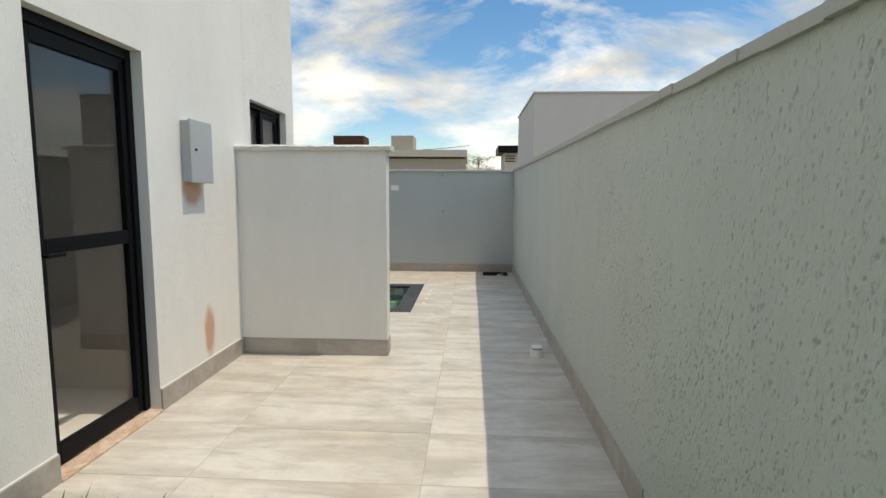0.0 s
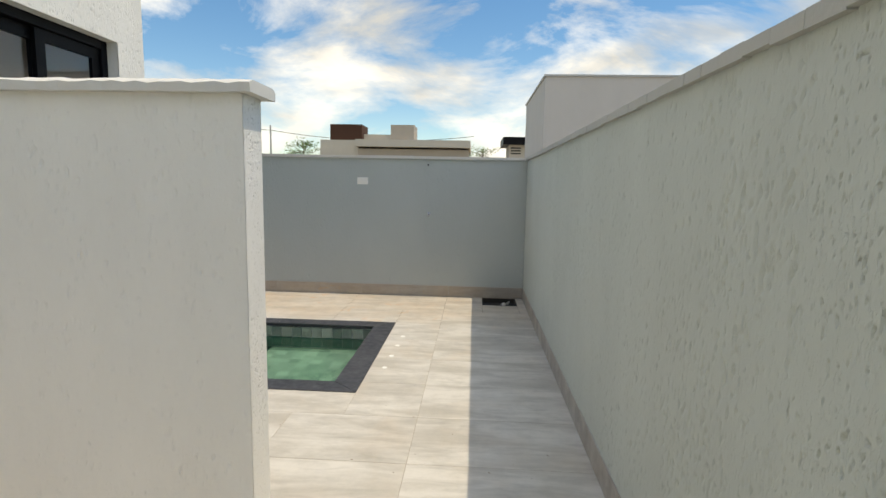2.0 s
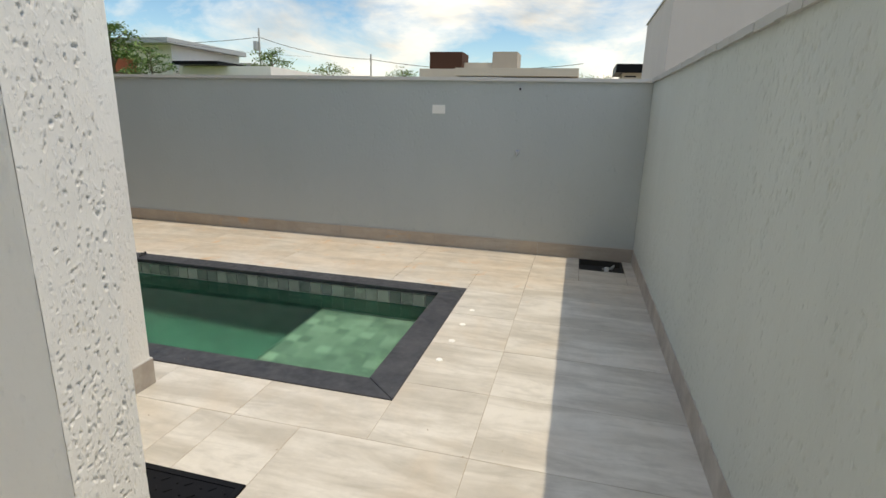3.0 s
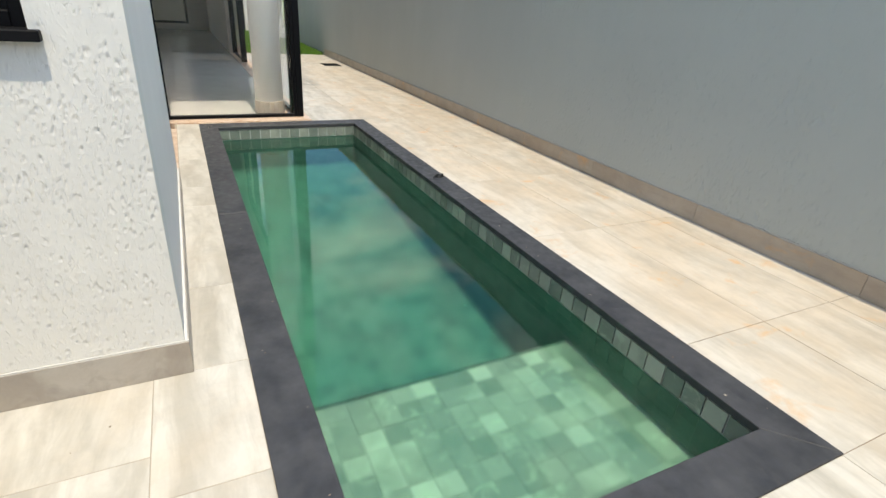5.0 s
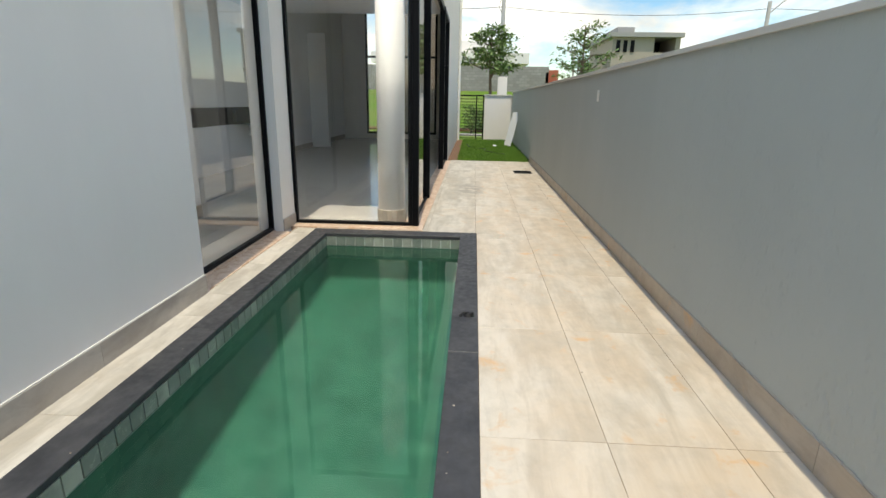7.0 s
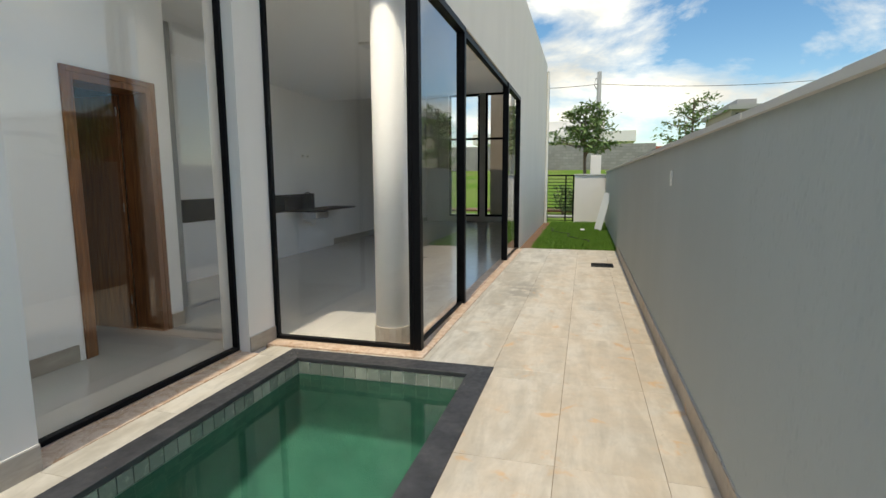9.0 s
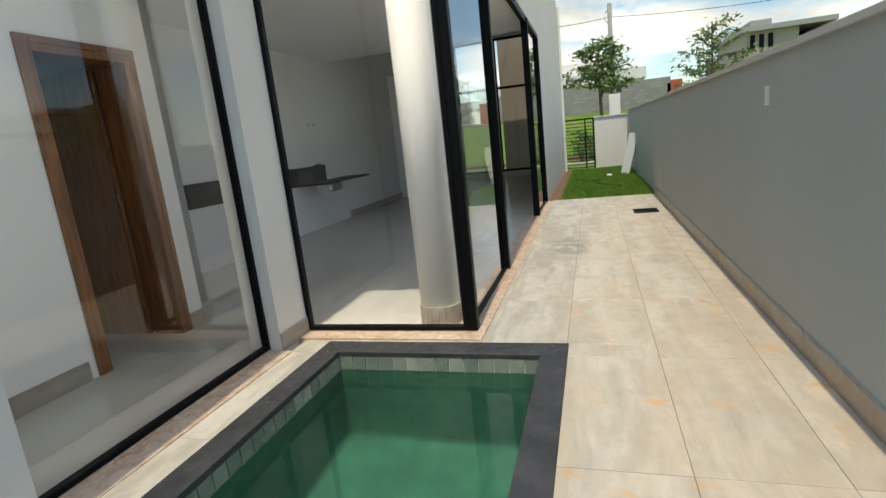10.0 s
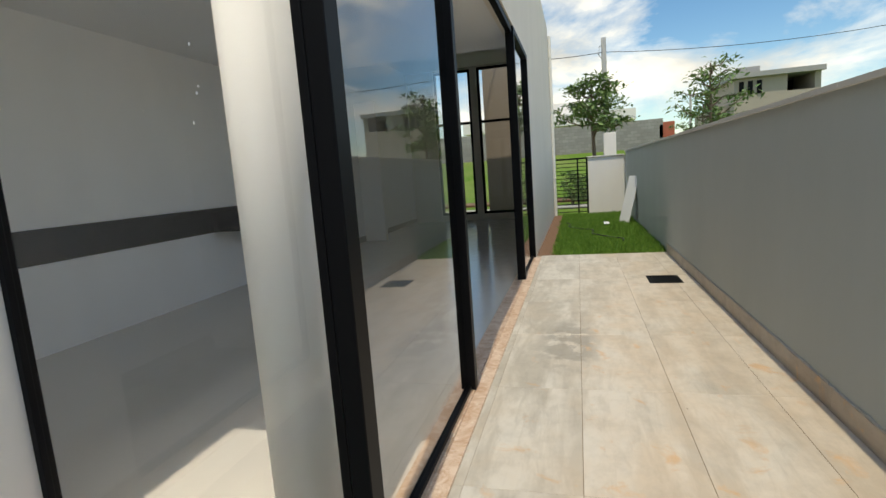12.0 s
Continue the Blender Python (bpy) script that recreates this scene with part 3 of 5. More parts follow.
for p, q in zip(rings, rings[1:]):
    for k in range(6):
        b.faces.new((p[k], q[k], q[(k + 1) % 6], p[(k + 1) % 6]))
b.faces.new(rings[0]); b.faces.new(rings[-1][::-1])
bmesh.ops.recalc_face_normals(b, faces=b.faces[:])
part("wall_cap", b, M_CAP, e)

# ---- glazing ----


def pane(name, bm_, parent):
    p = part(name, bm_, M_GLASS, parent)
    p.visible_shadow = False
    return p


def glazed(name, axis, at, u0, u1, z0, z1, label, f=0.05, d=0.06, rails=(), foot=None):
    """A fixed black frame with one pane, thin along axis; foot: the height of its bottom rail."""
    foot = foot or f
    e = tagged(new(name), label, "window", kind="structure")

    def bx(a, b, za, zb, depth):
        return boxes((at - depth / 2, a, za, at + depth / 2, b, zb), bevel=.003) if axis == "x" else boxes((a, at - depth / 2, za, b, at + depth / 2, zb), bevel=.003)
    part("frame_stile", bx(u0, u0 + f, z0, z1, d), M_BLACK, e)
    part("frame_stile", bx(u1 - f, u1, z0, z1, d), M_BLACK, e)
    part("frame_rail", bx(u0 + f, u1 - f, z0, z0 + foot, d if foot == f else 0.05), M_BLACK, e)
    part("frame_rail", bx(u0 + f, u1 - f, z1 - f, z1, d), M_BLACK, e)
    for r in rails:
        part("frame_rail", bx(u0 + f, u1 - f, r - f / 2, r + f / 2, d), M_BLACK, e)
    zz = [z0 + foot, *[v for r in rails for v in (r - f / 2, r + f / 2)], z1 - f]
    for a, b in zip(zz[::2], zz[1::2]):
        q = boxes((at - .004, u0 + f - .005, a - .005, at + .004, u1 - f + .005, b + .005)) if axis == "x" else boxes((u0 + f - .005, at - .004, a - .005, u1 - f + .005, at + .004, b + .005))
        pane("glass_pane", q, e)
    return e


# the unseen upper part, above about 3.35, is added to brighten the corridor
glazed("window_1", "y", 5.755, G1[0] - .0, G1[1] + .0, 0.02, 5.0, "tall fixed black-framed glass beside the pool", 0.035, 0.06)
glazed("window_2", "x", GX + 0.0, BY - 0.09, CY - .046, 0.02, 3.35, "tall fixed glass facing the pool end", 0.035, 0.06)
glazed("window_3", "y", CY - 0.05, GX - 1.9, GX - 0.05, 0.02, 3.35, "tall glass panel of the sliding front", 0.075, 0.11, (), 0.03)
glazed("window_4", "y", CY - 0.05, OPEN[0], -12.05, 0.02, 3.35, "tall glass panel at the end of the sliding front", 0.075, 0.11, (), 0.03)
tagged(obj("trim", boxes((-12.05, CY - .09, 3.27, GX - 1.9, CY - .02, 3.35)), M_BLACK), "black head track over the open sliding doors", "door track", kind="structure")
tagged(obj("trim", boxes((GX - .049, CY - .045, .017, GX + .03, CY + .03, 3.35), bevel=.004), M_BLACK), "black corner post between the glass fronts", "post", kind="structure")
# dry paint flecks on the short glass
rnd = random.Random(77)
short_glass = bpy.data.objects["window_2"]
for k in range(16):
    y, z, r = rnd.uniform(6.55, 7.2), rnd.uniform(1.7, 3.1), rnd.uniform(.0018, .004)
    b = bmesh.new()
    bmesh.ops.create_uvsphere(b, u_segments=8, v_segments=5, radius=1.0)
    bmesh.ops.transform(b, matrix=Matrix.Translation((GX + .0045, y, z)) @ Matrix.Diagonal((.0012, r, r * rnd.uniform(1, 2.4), 1)), verts=b.verts[:])
    part("paint_fleck", b, M_CEIL, short_glass)
# marble sills
tagged(obj("sill", boxes((G1[0], 5.70, -.05, G1[1], 5.80, 0.018), (G1[0], 5.80, -.05, G1[1], BY - .002, 0.008), bevel=.002), M_MARBLE), "brown marble sill under the pool glass", "sill", kind="structure")
tagged(obj("sill", boxes((GX - .06, 5.89, -.05, GX + .19, CY + .09, 0.016), bevel=.002), M_MARBLE), "brown marble sill under the short glass", "sill", kind="structure")
tagged(obj("sill", boxes((OPEN[0], CY - .16, -.05, GX - .062, CY - .02, 0.018), (OPEN[0], CY - .02, -.05, GX - .062, CY + .09, 0.008), (OPEN[0], CY - .015, 0.008, GX - .1, CY - .0, 0.02), bevel=.002), M_MARBLE), "brown marble sill with a track groove", "sill", kind="structure")

# ---- column ----
col = thing("column", (-6.82, 7.04, 0.012), "round white column with a tiled foot", "column")
b = bmesh.new(); cyl(b, 0, 0, 0.17, 3.388, 0.165, seg=48)
part("shaft", b, M_WALLIN, col, smooth=False)
for p in col.children[0].data.polygons:
    p.use_smooth = abs(p.normal.z) < 0.5
for k in range(20):
    a = 2 * math.pi * k / 20
    part("tile_strip", boxes((-.0265, -.006, 0, .0265, .006, .17)), M_SKIRT, col).matrix_basis = Matrix.Rotation(a, 4, "Z") @ Matrix.Translation((0, 0.17, 0))

# ---- more materials ----
M_PVC = mat("white_plastic", (0.80, 0.78, 0.72), 0.4)
M_STEEL = mat("chrome", (0.72, 0.72, 0.74), 0.18, 1.0)
M_BOX = mat("grey_painted_steel", (0.40, 0.41, 0.41), 0.5)
M_RUBBER = mat("black_rubber", (0.012, 0.012, 0.012), 0.6)
M_BOARD = mat("white_board", (0.72, 0.73, 0.73), 0.5)
M_DARK = mat("dark_pit", (0.03, 0.025, 0.02), 0.9)
M_CONC = plaster("bare_concrete", (0.34, 0.335, 0.32), 0.6, False)
M_BEIGE = plaster("beige_render", (0.55, 0.50, 0.42), 0.3, False)
M_TAN = plaster("tan_render", (0.40, 0.35, 0.29), 0.3, False)
M_BROWN = plaster("rust_brown_cladding", (0.075, 0.035, 0.022), 0.8, False)
M_NBR = plaster("grey_render", (0.52, 0.50, 0.475), 0.3, False)
M_RED = plaster("red_brick_paint", (0.45, 0.13, 0.08), 0.5, False)
M_POLE = plaster("pole_concrete", (0.50, 0.49, 0.47), 0.3, False)
M_WIRE = mat("cable_sheath", (0.03, 0.03, 0.03), 0.6)


def _wood():
    m = mat("varnished_wood", (0.30, 0.15, 0.06), 0.4)
    n = Nodes(m)
    g = n.noise(n.pos((22, 22, 1.6)), 1.5, 5, 0.6, 0.8)
    n.color(n.mix(n.ramp(g, (0.35, 0.0), (0.65, 1.0)), (0.30, 0.125, 0.045), (0.14, 0.052, 0.02)))
    return m


def _leaf(name, a, b):
    m = mat(name, a, 0.6, spec=0.3)
    n = Nodes(m)
    n.color(n.mix(n.geo.outputs["Random Per Island"], a, b))
    return m


def _soil():
    m = mat("red_soil", (0.22, 0.11, 0.06), 0.95)
    n = Nodes(m)
    n.color(n.mix(n.noise(n.pos(), 9, 6, 0.7), (0.10, 0.05, 0.028), (0.22, 0.125, 0.07)))
    n.bump(n.noise(n.pos(), 30, 5), 0.9, 0.02)
    return m


def _blocks():
    m = mat("concrete_block_wall", (0.3, 0.29, 0.27), 0.9)
    n = Nodes(m)
    br = n.t.nodes.new("ShaderNodeTexBrick")
    br.inputs["Scale"].default_value = 1.0
    br.inputs["Brick Width"].default_value, br.inputs["Row Height"].default_value, br.inputs["Mortar Size"].default_value = 0.4, 0.2, 0.012
    br.inputs["Color1"].default_value, br.inputs["Color2"].default_value, br.inputs["Mortar"].default_value = (0.27, 0.26, 0.245, 1), (0.36, 0.345, 0.32, 1), (0.24, 0.23, 0.21, 1)
    sp, cb = n.t.nodes.new("ShaderNodeSeparateXYZ"), n.t.nodes.new("ShaderNodeCombineXYZ")
    n.link(n.geo.outputs["Position"], sp.inputs[0]); n.link(sp.outputs[1], cb.inputs[0]); n.link(sp.outputs[2], cb.inputs[1])
    n.link(cb.outputs[0], br.inputs["Vector"])
    n.color(n.mix(n.ramp(n.noise(n.pos(), 0.7, 5), (0.35, 0.0), (0.7, 0.7)), br.outputs["Color"], (0.20, 0.185, 0.165)))
    return m


M_WOOD, M_SOIL, M_BLOCKS = _wood(), _soil(), _blocks()
M_LEAF = _leaf("tree_leaves", (0.075, 0.145, 0.045), (0.19, 0.27, 0.09))
M_BARK = mat("bark", (0.16, 0.12, 0.085), 0.9)
M_GRASS = _leaf("grass_blades", (0.07, 0.17, 0.02), (0.18, 0.32, 0.05))

# ---- side door and window in the house wall ----
door = tagged(new("door_1"), "closed black aluminium door with two glass panes", "door", kind="structure")
dx, y0, y1, zt = AX - 0.10, DOOR[0], DOOR[2], DOOR[3]
for nm, q in (("door_jamb", (dx - .05, y0, 0.02, dx + .03, y0 + .05, zt)), ("door_jamb", (dx - .05, y1 - .05, 0.02, dx + .03, y1, zt)), ("door_head", (dx - .05, y0 + .05, zt - .06, dx + .03, y1 - .05, zt)),
              ("door_stile", (dx - .03, y0 + .052, 0.03, dx + .015, y0 + .125, zt - .062)), ("door_stile", (dx - .03, y1 - .095, 0.03, dx + .015, y1 - .052, zt - .062)),
              ("door_rail", (dx - .03, y0 + .125, 0.03, dx + .015, y1 - .095, 0.13)), ("door_rail", (dx - .03, y0 + .125, 1.125, dx + .015, y1 - .095, 1.205)), ("door_rail", (dx - .03, y0 + .125, zt - .14, dx + .015, y1 - .095, zt - .062))):
    part(nm, boxes(q, bevel=.003), M_BLACK, door)
for za, zb in ((0.125, 1.13), (1.20, zt - .135)):
    p = part("glass_pane", boxes((dx - .012, y0 + .12, za, dx - .004, y1 - .09, zb)), M_GLASS, door)
    p.visible_shadow = False
b = boxes((dx + .015, y0 + .075, 1.05, dx + .022, y0 + .11, 1.21), bevel=.002)
add_box(b, dx + .022, y0 + .085, 1.115, dx + .06, y0 + .1, 1.13, bevel=.003)
add_box(b, dx + .05, y0 + .085, 1.113, dx + .064, y0 + .20, 1.132, bevel=.004)
part("door_handle", b, M_BLACK, door, "black lever handle")
tagged(obj("sill", boxes((AX - .16, y0 + .001, -.06, AX + .02, y1 - .001, 0.014), bevel=.003), M_MARBLE), "pale marble door threshold", "threshold", kind="structure")

win = tagged(new("window_5"), "black sliding window with two panes in the white wall", "window", kind="structure")
wy0, wz0, wy1, wz1 = WIN
wx = AX - 0.09
for q in ((wx - .05, wy0, wz0, wx + .03, wy0 + .045, wz1), (wx - .05, wy1 - .045, wz0, wx + .03, wy1, wz1), (wx - .05, wy0 + .045, wz0, wx + .03, wy1 - .045, wz0 + .045), (wx - .05, wy0 + .045, wz1 - .05, wx + .03, wy1 - .045, wz1)):
    part("window_frame", boxes(q, bevel=.003), M_BLACK, win)
wm = (wy0 + wy1) / 2
for k, (a, c) in enumerate(((wy0 + .047, wm + .03), (wm - .03, wy1 - .047))):
    o = wx + (0.0 if k else -.028)
    s = part("sash", boxes((o - .012, a, wz0 + .047, o + .012, a + .06, wz1 - .052), (o - .012, c - .06, wz0 + .047, o + .012, c, wz1 - .052), (o - .012, a + .06, wz0 + .047, o + .012, c - .06, wz0 + .107), (o - .012, a + .06, wz1 - .112, o + .012, c - .06, wz1 - .052)), M_BLACK, win)
    p = part("glass_pane", boxes((o - .004, a + .055, wz0 + .10, o + .004, c - .055, wz1 - .107)), M_GLASS, s)
    p.visible_shadow = False
part("window_sill", boxes((AX - .06, wy0 - .03, wz0 - .028, AX + .045, wy1 + .03, wz0 + .002), bevel=.003), M_GRANITE, win, "black granite sill")

# ---- things on the walls ----
ub = thing("utility_box", (AX, 3.80, 1.51), "grey steel utility box with rust below on the wall", "utility box")
part_at("box_body", boxes((AX + .001, 3.665, 1.515, AX + .062, 3.945, 1.94), bevel=.003), M_BOX, ub)
box_door = part_at("box_door", boxes((AX + .063, 3.655, 1.505, AX + .08, 3.955, 1.95), bevel=.004), M_BOX, ub)
b = bmesh.new(); cyl(b, 0, 0, 0, .01, .009, seg=12); bmesh.ops.transform(b, matrix=pose(AX + .08, 3.715, 1.74, 0, 90, 0), verts=b.verts[:])
bmesh.ops.translate(b, vec=-Vector(ub.location), verts=b.verts[:]); part("lock", b, M_RUBBER, box_door, "small black lock")


def plate(x, z, w, h, label):
    t = thing("wall_plate", (x, FY, z), label, "wall plate", "blank plates on the grey wall")
    part("plate_body", boxes((-w / 2, -.008, -h / 2, w / 2, 0, h / 2), bevel=.003), M_PVC, t)
    part("plate_insert", boxes((-w / 3, -.011, -h / 3, w / 3, -.0075, h / 3), bevel=.001), M_PVC, t)


plate(-1.268, 1.527, .145, .092, "wide white blank plate on the grey wall")
plate(-7.05, 1.565, .09, .13, "upright white blank plate on the grey wall")

tap = thing("garden_tap", (-0.385, FY, 1.105), "small chrome garden tap on the grey wall", "tap")
b = bmesh.new(); cyl(b, 0, 0, 0, .05, .011, seg=14, m=Matrix.Rotation(radians(90), 4, "X"))
cyl(b, 0, 0, 0, .006, .022, seg=18, m=Matrix.Rotation(radians(90), 4, "X"))
tap_body = part("spout_body", b, M_STEEL, tap)
b = bmesh.new(); tube(b, [(0, -.045, 0), (0, -.062, -.004), (0, -.066, -.035)], .008); part("spout", b, M_STEEL, tap)
b = boxes((-.022, -.052, .016, .022, -.040, .022), bevel=.002); cyl(b, 0, -.046, .004, .018, .006, seg=10); part("tap_handle", b, M_STEEL, tap_body)
ol = thing("pipe_outlet", (-0.396, FY, 1.752), "short open pipe stub in the grey wall", "pipe outlet")
b = bmesh.new(); tube(b, [(0, .01, 0), (0, -.025, -.003)], .018, 14); part("pipe", b, M_BOX, ol)
b = bmesh.new(); tube(b, [(0, -.0252, -.003), (0, -.0262, -.003)], .012, 12); part("bore", b, M_RUBBER, ol)

# ---- things on the deck ----
pv = thing("vent_pipe", (0.716, 4.60, 0.0), "capped white plastic pipe stub standing on the deck", "pipe")
b = bmesh.new(); cyl(b, 0, 0, 0, .072, .056, .054, 32); stub_ = part("pipe_stub", b, M_PVC, pv, smooth=False)
b = bmesh.new(); cyl(b, 0, 0, .072, .080, .048, seg=32); part("gap_ring", b, M_RUBBER, pv)
b = bmesh.new(); cyl(b, 0, 0, .080, .092, .053, .051, 32); part("cap", b, M_PVC, stub_, "round white lid")
for k in range(4):
    dc = thing("deck_stud", (-0.482 + .0095 * k, 6.726 + .293 * k, 0), "small white round cap set in the deck", "deck stud", "row of white caps beside the pool")
    b = bmesh.new(); cyl(b, 0, 0, -.003, .004, .024, .020, 20); part("disc", b, M_PVC, dc)

mc = thing("inspection_cover", (-1.22, 5.15, 0), "black square checker-plate cover let into the deck", "inspection cover")
part_at("cover_frame", boxes((COVER[0] + .003, COVER[1] + .003, -.06, COVER[2] - .003, COVER[1] + .03, .004), (COVER[0] + .003, COVER[3] - .03, -.06, COVER[2] - .003, COVER[3] - .003, .004), (COVER[0] + .003, COVER[1] + .03, -.06, COVER[0] + .03, COVER[3] - .03, .004), (COVER[2] - .03, COVER[1] + .03, -.06, COVER[2] - .003, COVER[3] - .03, .004)), M_BLACK, mc)
b = boxes((COVER[0] + .033, COVER[1] + .033, -.05, COVER[2] - .033, COVER[3] - .033, .002))
for i in range(9):
    for j in range(9):
        q = bmesh.new(); add_box(q, -.016, -.004, 0, .016, .004, .0025)
        bmesh.ops.transform(q, matrix=pose(COVER[0] + .06 + i * .055, COVER[1] + .06 + j * .055, .002, 0, 0, 45 if (i + j) % 2 else -45), verts=q.verts[:])
        me = bpy.data.meshes.new("t"); q.to_mesh(me); q.free(); b.from_mesh(me); bpy.data.meshes.remove(me)
part_at("cover_plate", b, M_BLACK, mc)

dr = thing("drain_box", (0.57, 9.27, -0.069), "open drain box in the deck corner with loose hose ends", "drain")
b = boxes((DRAIN[0], DRAIN[1], -.069, DRAIN[2], DRAIN[3], -.06), (DRAIN[0] + .001, DRAIN[1] + .001, -.06, DRAIN[0] + .015, DRAIN[3] - .001, -.003), (DRAIN[2] - .015, DRAIN[1] + .001, -.06, DRAIN[2] - .001, DRAIN[3] - .001, -.003), (DRAIN[0] + .015, DRAIN[1] + .001, -.06, DRAIN[2] - .015, DRAIN[1] + .015, -.003), (DRAIN[0] + .015, DRAIN[3] - .015, -.06, DRAIN[2] - .015, DRAIN[3] - .001, -.003))
part_at("box_lining", b, M_DARK, dr)
b = bmesh.new(); tube(b, [(.60, 9.35, -.055), (.62, 9.30, -.04), (.66, 9.25, -.02), (.70, 9.30, .0), (.69, 9.36, -.05), (.62, 9.38, -.10)], .012); part_at("hose_end", b, M_CONC, dr)
b = bmesh.new(); cyl(b, .63, 9.24, -.06, -.005, .022, seg=16); part_at("pipe_end", b, M_PVC, dr)

gr = thing("floor_grate", (-12.02, 9.13, 0), "dark slotted drain grate let into the deck", "drain grate")
part_at("pit", boxes((GRATE[0], GRATE[1], -.06, GRATE[2], GRATE[3], -.03)), M_DARK, gr)
part_at("grate_frame", boxes((GRATE[0] + .003, GRATE[1] + .003, -.03, GRATE[2] - .003, GRATE[1] + .025, .003), (GRATE[0] + .003, GRATE[3] - .025, -.03, GRATE[2] - .003, GRATE[3] - .003, .003), (GRATE[0] + .003, GRATE[1] + .025, -.03, GRATE[0] + .025, GRATE[3] - .025, .003), (GRATE[2] - .025, GRATE[1] + .025, -.03, GRATE[2] - .003, GRATE[3] - .025, .003)), M_BLACK, gr)
for k in range(11):
    y = GRATE[1] + .035 + k * .031
    part_at("bar", boxes((GRATE[0] + .025, y, -.02, GRATE[2] - .025, y + .016, .001)), M_BLACK, gr)

rb = thing("rubber_stopper", (-3.96, 8.03, 0.006), "black rubber stopper lying on the pool coping", "stopper")
b = bmesh.new(); cyl(b, 0, 0, 0, .022, .034, .022, 16); cyl(b, .01, .03, .0, .03, .014, .010, 12); tube(b, [(0, 0, .02), (.02, -.03, .03), (.03, -.06, .008)], .008)
part("stopper_body", b, M_RUBBER, rb)

# ---- indoors ----
df = tagged(new("door_2"), "open wooden inner door in a wooden frame", "door", kind="structure")
for q in ((-6.559, 4.28, 0.012, -6.50, 4.62, 2.469), (-5.75, 4.28, 0.012, -5.691, 4.62, 2.469), (-6.50, 4.28, 2.41, -5.75, 4.62, 2.469), (-6.61, 4.601, 0.012, -6.56, 4.625, 2.52), (-5.69, 4.601, 0.012, -5.64, 4.625, 2.52), (-6.56, 4.601, 2.47, -5.69, 4.625, 2.52)):
    part("door_frame", boxes(q, bevel=.003), M_WOOD, df)
leaf = part("door_leaf", boxes((-6.495, 3.56, 0.025, -6.457, 4.275, 2.405), bevel=.003), M_WOOD, df)
for z in (.3, 1.25, 2.2):
    b = bmesh.new(); cyl(b, -6.45, 4.285, z, z + .09, .008, seg=10); part("hinge", b, M_STEEL, leaf)
# the unlit room's darkness is put into this wall's near-black brown
wall("wall_bathroom", "x", -5.2, -5.05, 2.9, 4.3, 0.012, 3.4, mat("room_gloom_brown", (0.10, 0.07, 0.05), 0.5), label="inner room wall with the room's gloom in its dark brown colour")
wall("wall_bathroom_side", "x", -6.8, -6.66, 2.9, 4.3, 0.012, 3.4, M_WALLIN, label="white wall closing the inner room")
sp = thing("splashback", (-9.7, 2.9, 0.93), "long black granite splashback on the kitchen wall", "splashback")
part_at("granite_strip", boxes((-12.7, 2.9005, .93, -6.9, 2.925, 1.28), bevel=.002), M_GRANITE, sp)
ct = thing("countertop", (-12.6, 2.93, 0.93), "short black granite worktop fixed to the kitchen wall", "countertop")
part_at("slab", boxes((-13.6, 2.926, .93, -11.5, 3.50, .965), bevel=.003), M_GRANITE, ct)
part_at("upstand", boxes((-12.3, 2.926, .966, -11.5, 3.0, 1.22), bevel=.003), M_GRANITE, ct)
sk = thing("sink", (-12.2, 3.2, 0.93), "steel sink bowl hanging under the worktop with a siphon", "sink")
bowl = part_at("bowl", boxes((-12.45, 3.03, .76, -11.95, 3.40, .929), bevel=.03), M_STEEL, sk)
b = bmesh.new(); tube(b, [(-12.2, 3.2, .76), (-12.2, 3.2, .64), (-12.2, 3.17, .60), (-12.2, 3.10, .60), (-12.2, 3.08, .66), (-12.2, 2.93, .68)], .02); bmesh.ops.translate(b, vec=-Vector(sk.location), verts=b.verts[:]); part("siphon", b, M_PVC, bowl, "white plastic siphon")
fa = thing("faucet", (-12.0, 3.05, 0.965), "black arched kitchen faucet on the worktop", "faucet")
b = bmesh.new(); tube(b, [(0, 0, 0)] + [(0, .11 - .11 * math.cos(a), .24 + .11 * math.sin(a)) for a in [math.pi * k / 8 for k in range(9)]] + [(0, .22, .18)], .013, 10); part("spout", b, M_RUBBER, fa)
b = bmesh.new(); cyl(b, 0, 0, 0, .05, .026, seg=14); part("base", b, M_RUBBER, fa)
for k in range(2):
    so = thing("socket", (-12.5 + .2 * k, 2.9, 2.09), "white wall socket above the worktop", "socket", "sockets on the kitchen wall")
    part("plate_body", boxes((-.06, .0005, -.035, .06, .010, .035), bevel=.002), M_PVC, so)
    part("socket_insert", boxes((-.02, .0095, -.015, .02, .013, .015)), M_BOX, so)
cl = thing("ceiling_light", (-9.06, 5.92, 3.4), "square white ceiling light panel, switched off", "ceiling light")
part("light_frame", boxes((-.13, -.13, -.03, .13, .13, -.0005), bevel=.004), M_PVC, cl)
part("diffuser", boxes((-.11, -.11, -.036, .11, .11, -.029), bevel=.002), M_BOARD, cl)
glazed("window_6", "x", HX - .09, FARWIN[0], FARWIN[2], FARWIN[1], FARWIN[3], "tall black-framed glass door to the street side", .08, .06, (3.08,))
glazed("window_7", "x", HX - .09, FARWIN_B[0], FARWIN_B[2], FARWIN_B[1], FARWIN_B[3], "tall black-framed glass before a taupe porch wall", .08, .06, (3.08,))
skirting_in = tagged(new("baseboard"), "grey porcelain skirting indoors", "skirting", kind="structure")
